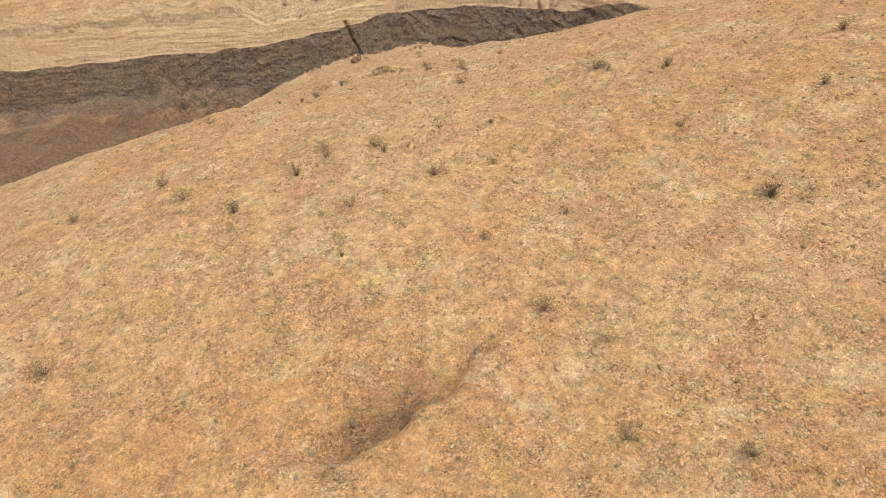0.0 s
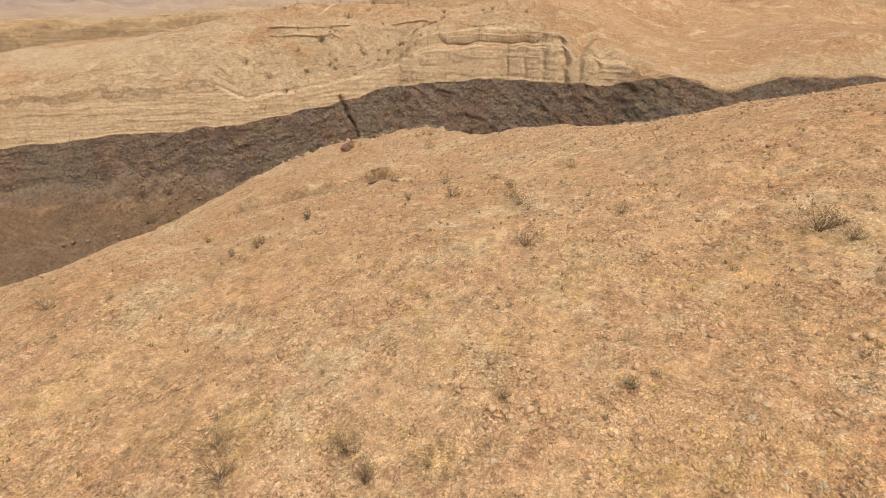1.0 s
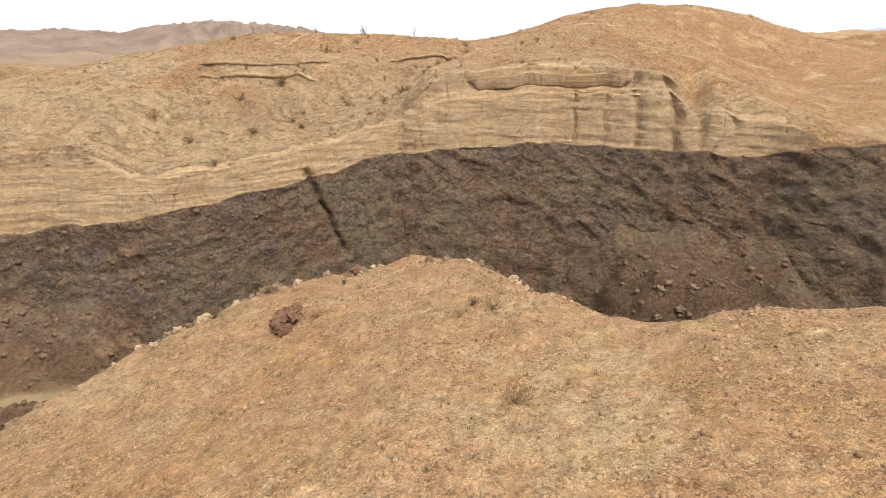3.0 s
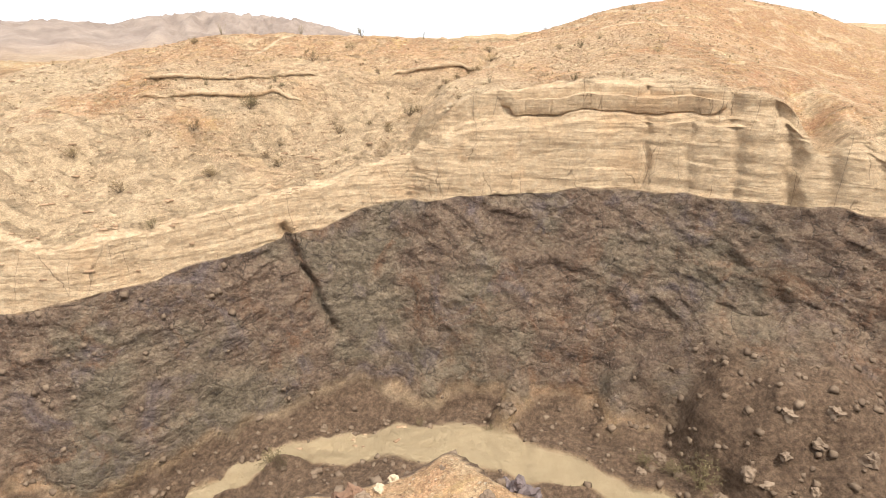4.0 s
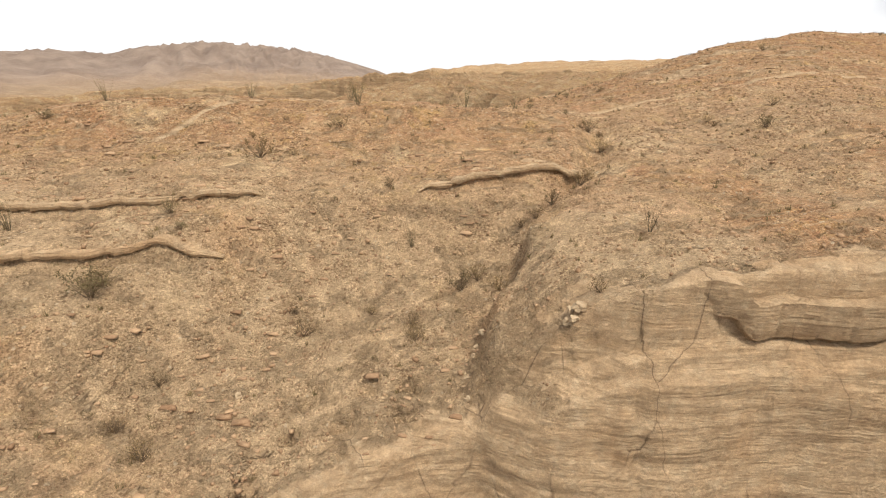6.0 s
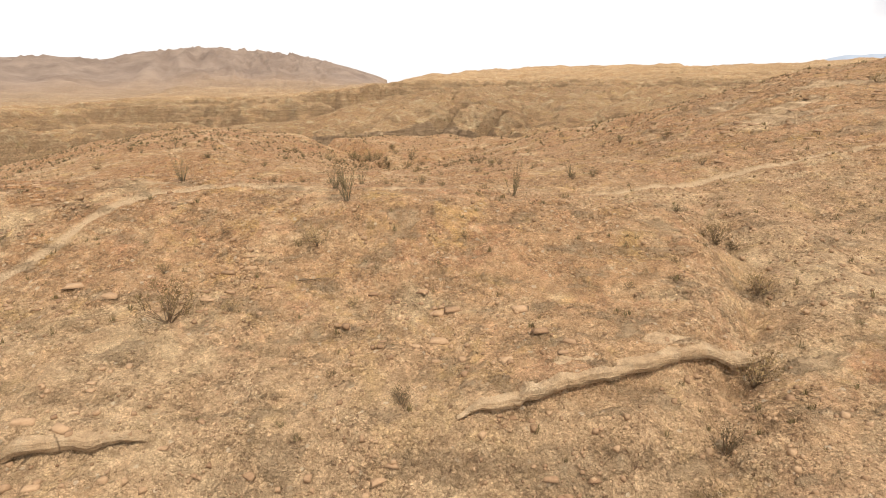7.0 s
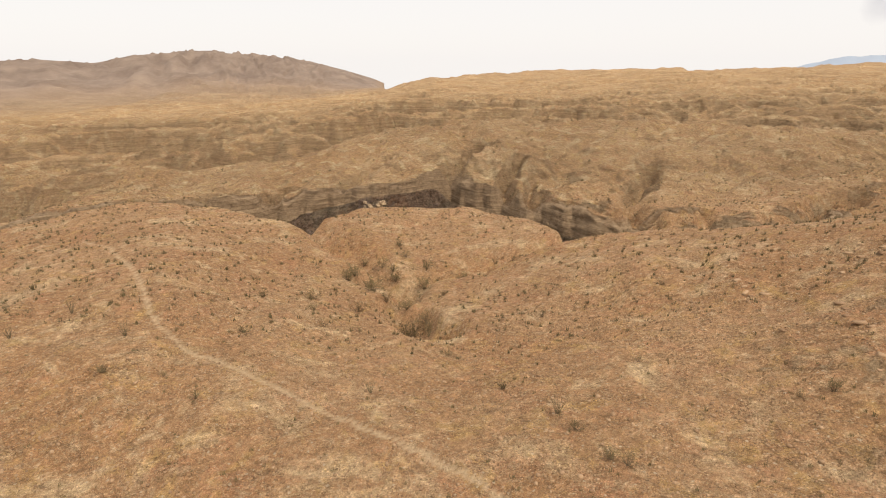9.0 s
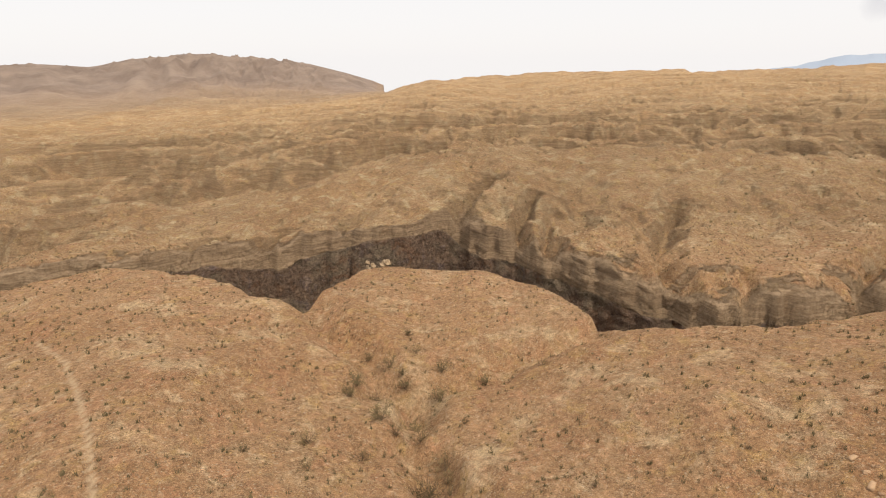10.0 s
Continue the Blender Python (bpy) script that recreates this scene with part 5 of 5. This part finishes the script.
for sites, key, label, group in (
    (RIM_ROCKS[:120], "bank_stone", "weathered brown rock bedded in the canyon rim", "rocks along the rim"),
    (RIM_ROCKS[120:], "pale_stone", "weathered pale rock bedded in the canyon rim", "rocks along the rim"),
    (FLANK_ROCKS, "grey_stone", "grey-violet rock on the steep canyon flank", "rocks on the flank"),
    (HOLE_ROCKS, "bank_stone", "brown stone beside a washed-out hole", "stones by the hole"),
    (WASH_ROCKS, "bank_stone", "brown boulder lying in the canyon wash", "boulders in the wash"),
    (GULLY_ROCKS, "pale_stone", "pale angular stone lying in a dry gully", "stones in the gully"),
):
    for k in range(0, len(sites), 3):
        rock_at("boulder", key, sites[k], sites[k + 1], sites[k + 2], label, group, 0.08 if "rim" in group else 0.14)


# undercut rock ledges
def ledge(x0, x1, line, reach, thick, label, broken=1.0):
    xs = np.arange(x0, x1 + 0.01, 0.2)
    ys = line(xs)
    taper = smooth(x0, x0 + 1.5, xs) * smooth(x1, x1 - 1.5, xs)
    gap = smooth(-0.25, 0.1, vnoise(xs / 2.4, xs * 0 + 5, 71))
    out = reach * taper * (1 + broken * (gap - 1 + 0.5 * vnoise(xs / 0.9, xs * 0, int(abs(x0) * 3)) + 0.3 * vnoise(xs / 0.35, xs * 0, 73)))
    deep = thick * (0.4 + 0.6 * taper) * (1 + 0.4 * broken * vnoise(xs / 0.7, xs * 0, 72))
    back, edge_z = ground_at(xs, ys + 1.4) - 0.06, ground_at(xs, ys + 0.45) - 0.04 - 0.12 * (1 - taper)
    root, first = new("rock_ledge"), 0
    while first < len(xs) - 3:
        last = min(first + RNG.randint(9, 24), len(xs) - 1)
        if len(xs) - 1 - last < 4:
            last = len(xs) - 1
        verts, faces, dz, dy = [], [], RNG.uniform(-0.05, 0.03) * broken, RNG.uniform(-0.1, 0.12) * broken
        for k in range(first, last + 1):
            x, y, zb, z, o, t = xs[k], ys[k] + dy, back[k] + dz, edge_z[k] + dz, out[k], deep[k]
            if k in (first, last):
                o *= 0.75
            verts += [(x, y + 1.4, zb), (x, y + 0.45, z), (x, y + 0.05 - o, z - 0.04), (x, y - 0.02 - o, z - t * 0.45), (x, y + 0.02 - o * 0.9, z - t * 0.8), (x, y + 0.35, z - t), (x, y + 1.4, zb - t)]
        count = last - first
        for k in range(count):
            for a in range(7):
                i, j = 7 * k + a, 7 * k + (a + 1) % 7
                faces.append((i, i + 7, j + 7, j))
        faces += [tuple(range(7)), tuple(7 * count + a for a in range(6, -1, -1))]
        slab = part("slab", mesh_of("slab", verts, faces, MAT["ground"]), root)
        slab.data.attributes.new("pale_rock", "FLOAT", "POINT").data.foreach_set("value", np.ones(len(verts), np.float32))
        first = last
    return tagged(root, label, "rock ledge", "ledges on the slope")


for x0, x1, y0, y1, rise_by in LEDGES:
    ledge(x0, x1, lambda x, a=x0, b=x1, c=y0, d=y1: c + (d - c) * (x - a) / (b - a) + 0.22 * vnoise(x / 2.3, x * 0, int(b * 7) + 900), 0.22, 0.46, "thin undercut tan sandstone ledge across a stony slope", 0.55)
ledge(-13.5, 9.5, lambda x: seam_1(x) + 3.0 + 0.9 * smooth(-10.5, -13.5, x) + 0.3 * fbm(x / 5, x * 0 + 7, 3, 114, 0.4), 0.4, 1.9, "bedded tan sandstone cap ledge over a cliff", 0.2)

# far hills beyond the plateau, their haze painted as blue base colour
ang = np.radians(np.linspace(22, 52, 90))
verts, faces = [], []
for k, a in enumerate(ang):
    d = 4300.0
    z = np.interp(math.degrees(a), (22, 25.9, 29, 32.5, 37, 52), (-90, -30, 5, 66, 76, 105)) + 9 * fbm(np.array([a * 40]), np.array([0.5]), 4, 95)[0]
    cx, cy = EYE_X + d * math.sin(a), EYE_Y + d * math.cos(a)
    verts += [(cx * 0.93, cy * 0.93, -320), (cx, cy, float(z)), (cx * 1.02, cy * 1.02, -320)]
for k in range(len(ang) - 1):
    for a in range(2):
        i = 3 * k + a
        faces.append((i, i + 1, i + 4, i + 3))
hills = tagged(new("backdrop", mesh_of("backdrop", verts, faces, MAT["hazed_hill"], True)), "hazy blue hills on the horizon", "hills", kind="structure")

# loose stones, tufts and far scrub that nobody could count
def shape_of(me):
    v = np.array([p.co for p in me.vertices])
    return v, np.array([p.vertices for p in me.polygons])


def sites_in(count, x0, x1, y0, y1, seed, keep=lambda x, y: np.ones(len(x), bool)):
    r = np.random.RandomState(seed)
    x, y = r.uniform(x0, x1, count), r.uniform(y0, y1, count)
    m = keep(x, y)
    x, y = x[m], y[m]
    return r, x, y, height(x, y)


def clumped(x, y):
    return hash01(np.floor(x * 97), np.floor(y * 91), 5) < smooth(-0.5, 0.6, fbm(x / 6, y / 6, 3, 401))


def chip_shape(seed):
    """An angular stone: a box with knocked-about corners."""
    r = np.random.RandomState(seed)
    v = np.array([(a, b, c) for c in (-0.32, 0.3) for b in (-0.42, 0.42) for a in (-0.5, 0.5)]) + r.uniform(-0.17, 0.17, (8, 3))
    v[4:, :2] *= r.uniform(0.55, 0.9)
    f = [(0, 2, 3), (0, 3, 1), (4, 5, 7), (4, 7, 6), (0, 1, 5), (0, 5, 4), (1, 3, 7), (1, 7, 5), (3, 2, 6), (3, 6, 7), (2, 0, 4), (2, 4, 6)]
    return v, np.array(f)


pebble_shapes = [chip_shape(200 + k) for k in range(9)]
for name, count, box, low, high, seed, label in (
    ("loose_stones", 64000, (-36, 30, 8, 118), 0.06, 0.3, 1, "loose tan and brown stones strewn over the near hill"),
    ("loose_stones", 60000, (-62, 14, 158, 240), 0.07, 0.3, 2, "loose tan and brown stones strewn over the upland"),
):
    r, x, y, (z, dark, pale, sand, grey, talus, path, *_) = sites_in(count, *box, seed, clumped)
    m = (path < 0.2) & (pale < 0.6) & (dark < 0.3)
    x, y, z = x[m], y[m], z[m]
    size = low + (high - low) * r.power(0.28, len(x)) ** 1.0 * r.uniform(0.2, 1, len(x))
    ob = scatter(name, pebble_shapes, np.stack([x, y, z + size * 0.12], -1), size, r.uniform(0, 6.28, len(x)), MAT["stone"])
    tagged(ob, label, "stones", kind="stuff")
slabs = [(v * np.array([1.7, 1.1, 0.5]), f) for v, f in pebble_shapes]
for count, box, low, high, seed, label in (
    (1500, (-75, -21, 143, 182), 0.14, 0.46, 21, "broken pale sandstone slabs along the bedded slope"),
    (700, (-8, 34, 200, 240), 0.2, 0.55, 22, "broken brown sandstone slabs on a bedded hill"),
    (420, (-23, -11, 73, 82), 0.08, 0.28, 24, "broken brown stones below a washed bank"),
    (700, (-58, -34, 176, 194), 0.1, 0.3, 23, "broken cream rock slabs beside the footpath"),
):
    r, x, y, (z, dark, pale, sand, grey, talus, path, *_) = sites_in(count, *box, seed, clumped)
    m = (path < 0.2) & (dark < 0.1)
    x, y, z = x[m], y[m], z[m]
    size = low + (high - low) * r.power(0.5, len(x))
    tagged(scatter("rock_slabs", slabs, np.stack([x, y, z + 0.05 * size], -1), size, r.normal(0, 0.3, len(x)), MAT["stone"]), label, "stones", kind="stuff")
r, x, y, (z, dark, *_) = sites_in(6000, -75, 30, 112, 150, 3)
m = (dark > 0.2)
x, y, z = x[m], y[m], z[m]
size = 0.12 + 0.8 * r.power(0.22, len(x))
tagged(scatter("fallen_rubble", pebble_shapes, np.stack([x, y, z + size * 0.1], -1), size * 0.8, r.uniform(0, 6.28, len(x)), MAT["rubble"]), "brown fallen rubble on the canyon slopes", "rubble", kind="stuff")


def tuft_shape(seed, blades, flat):
    r = np.random.RandomState(seed)
    v, f = [], []
    for k in range(blades):
        a, e = r.uniform(0, 6.28), r.uniform(0.2, 1.0)
        base = np.array([r.normal(0, 0.1), r.normal(0, 0.1), -0.03])
        tip = base + np.array([np.cos(a) * (1.1 - e) * 0.6, np.sin(a) * (1.1 - e) * 0.6, e * flat]) * r.uniform(0.5, 1)
        side = np.array([-np.sin(a), np.cos(a), 0]) * 0.035
        v += [base - side, base + side, tip]
        f.append((3 * k, 3 * k + 1, 3 * k + 2))
    return np.array(v), np.array(f)


tufts = [tuft_shape(300 + k, 16, 0.7) for k in range(4)]
for name, count, box, low, high, seed, mat, label in (
    ("dry_tufts", 1500, (-45, 40, 8, 116), 0.2, 0.55, 5, "speck", "scattered small dry tufts on the near hill"),
    ("dry_tufts", 2400, (-85, 35, 158, 250), 0.22, 0.65, 6, "speck", "scattered small dry tufts on the upland"),
    ("far_scrub", 9000, (-150, 90, 232, 330), 0.3, 1.0, 7, "far_scrub", "scattered dark scrub over the far hills"),
    ("far_scrub", 14000, (-420, 420, 330, 900), 0.6, 1.6, 8, "far_scrub", "scattered dark scrub over the badlands"),
):
    r, x, y, (z, dark, pale, sand, grey, talus, path, *_) = sites_in(count, *box, seed)
    m = (path < 0.2) & (pale < 0.5) & (dark < 0.3)
    x, y, z = x[m], y[m], z[m]
    size = r.uniform(low, high, len(x))
    tagged(scatter(name, tufts, np.stack([x, y, z], -1), size, r.uniform(0, 6.28, len(x)), MAT[mat]), label, "scrub", kind="stuff")
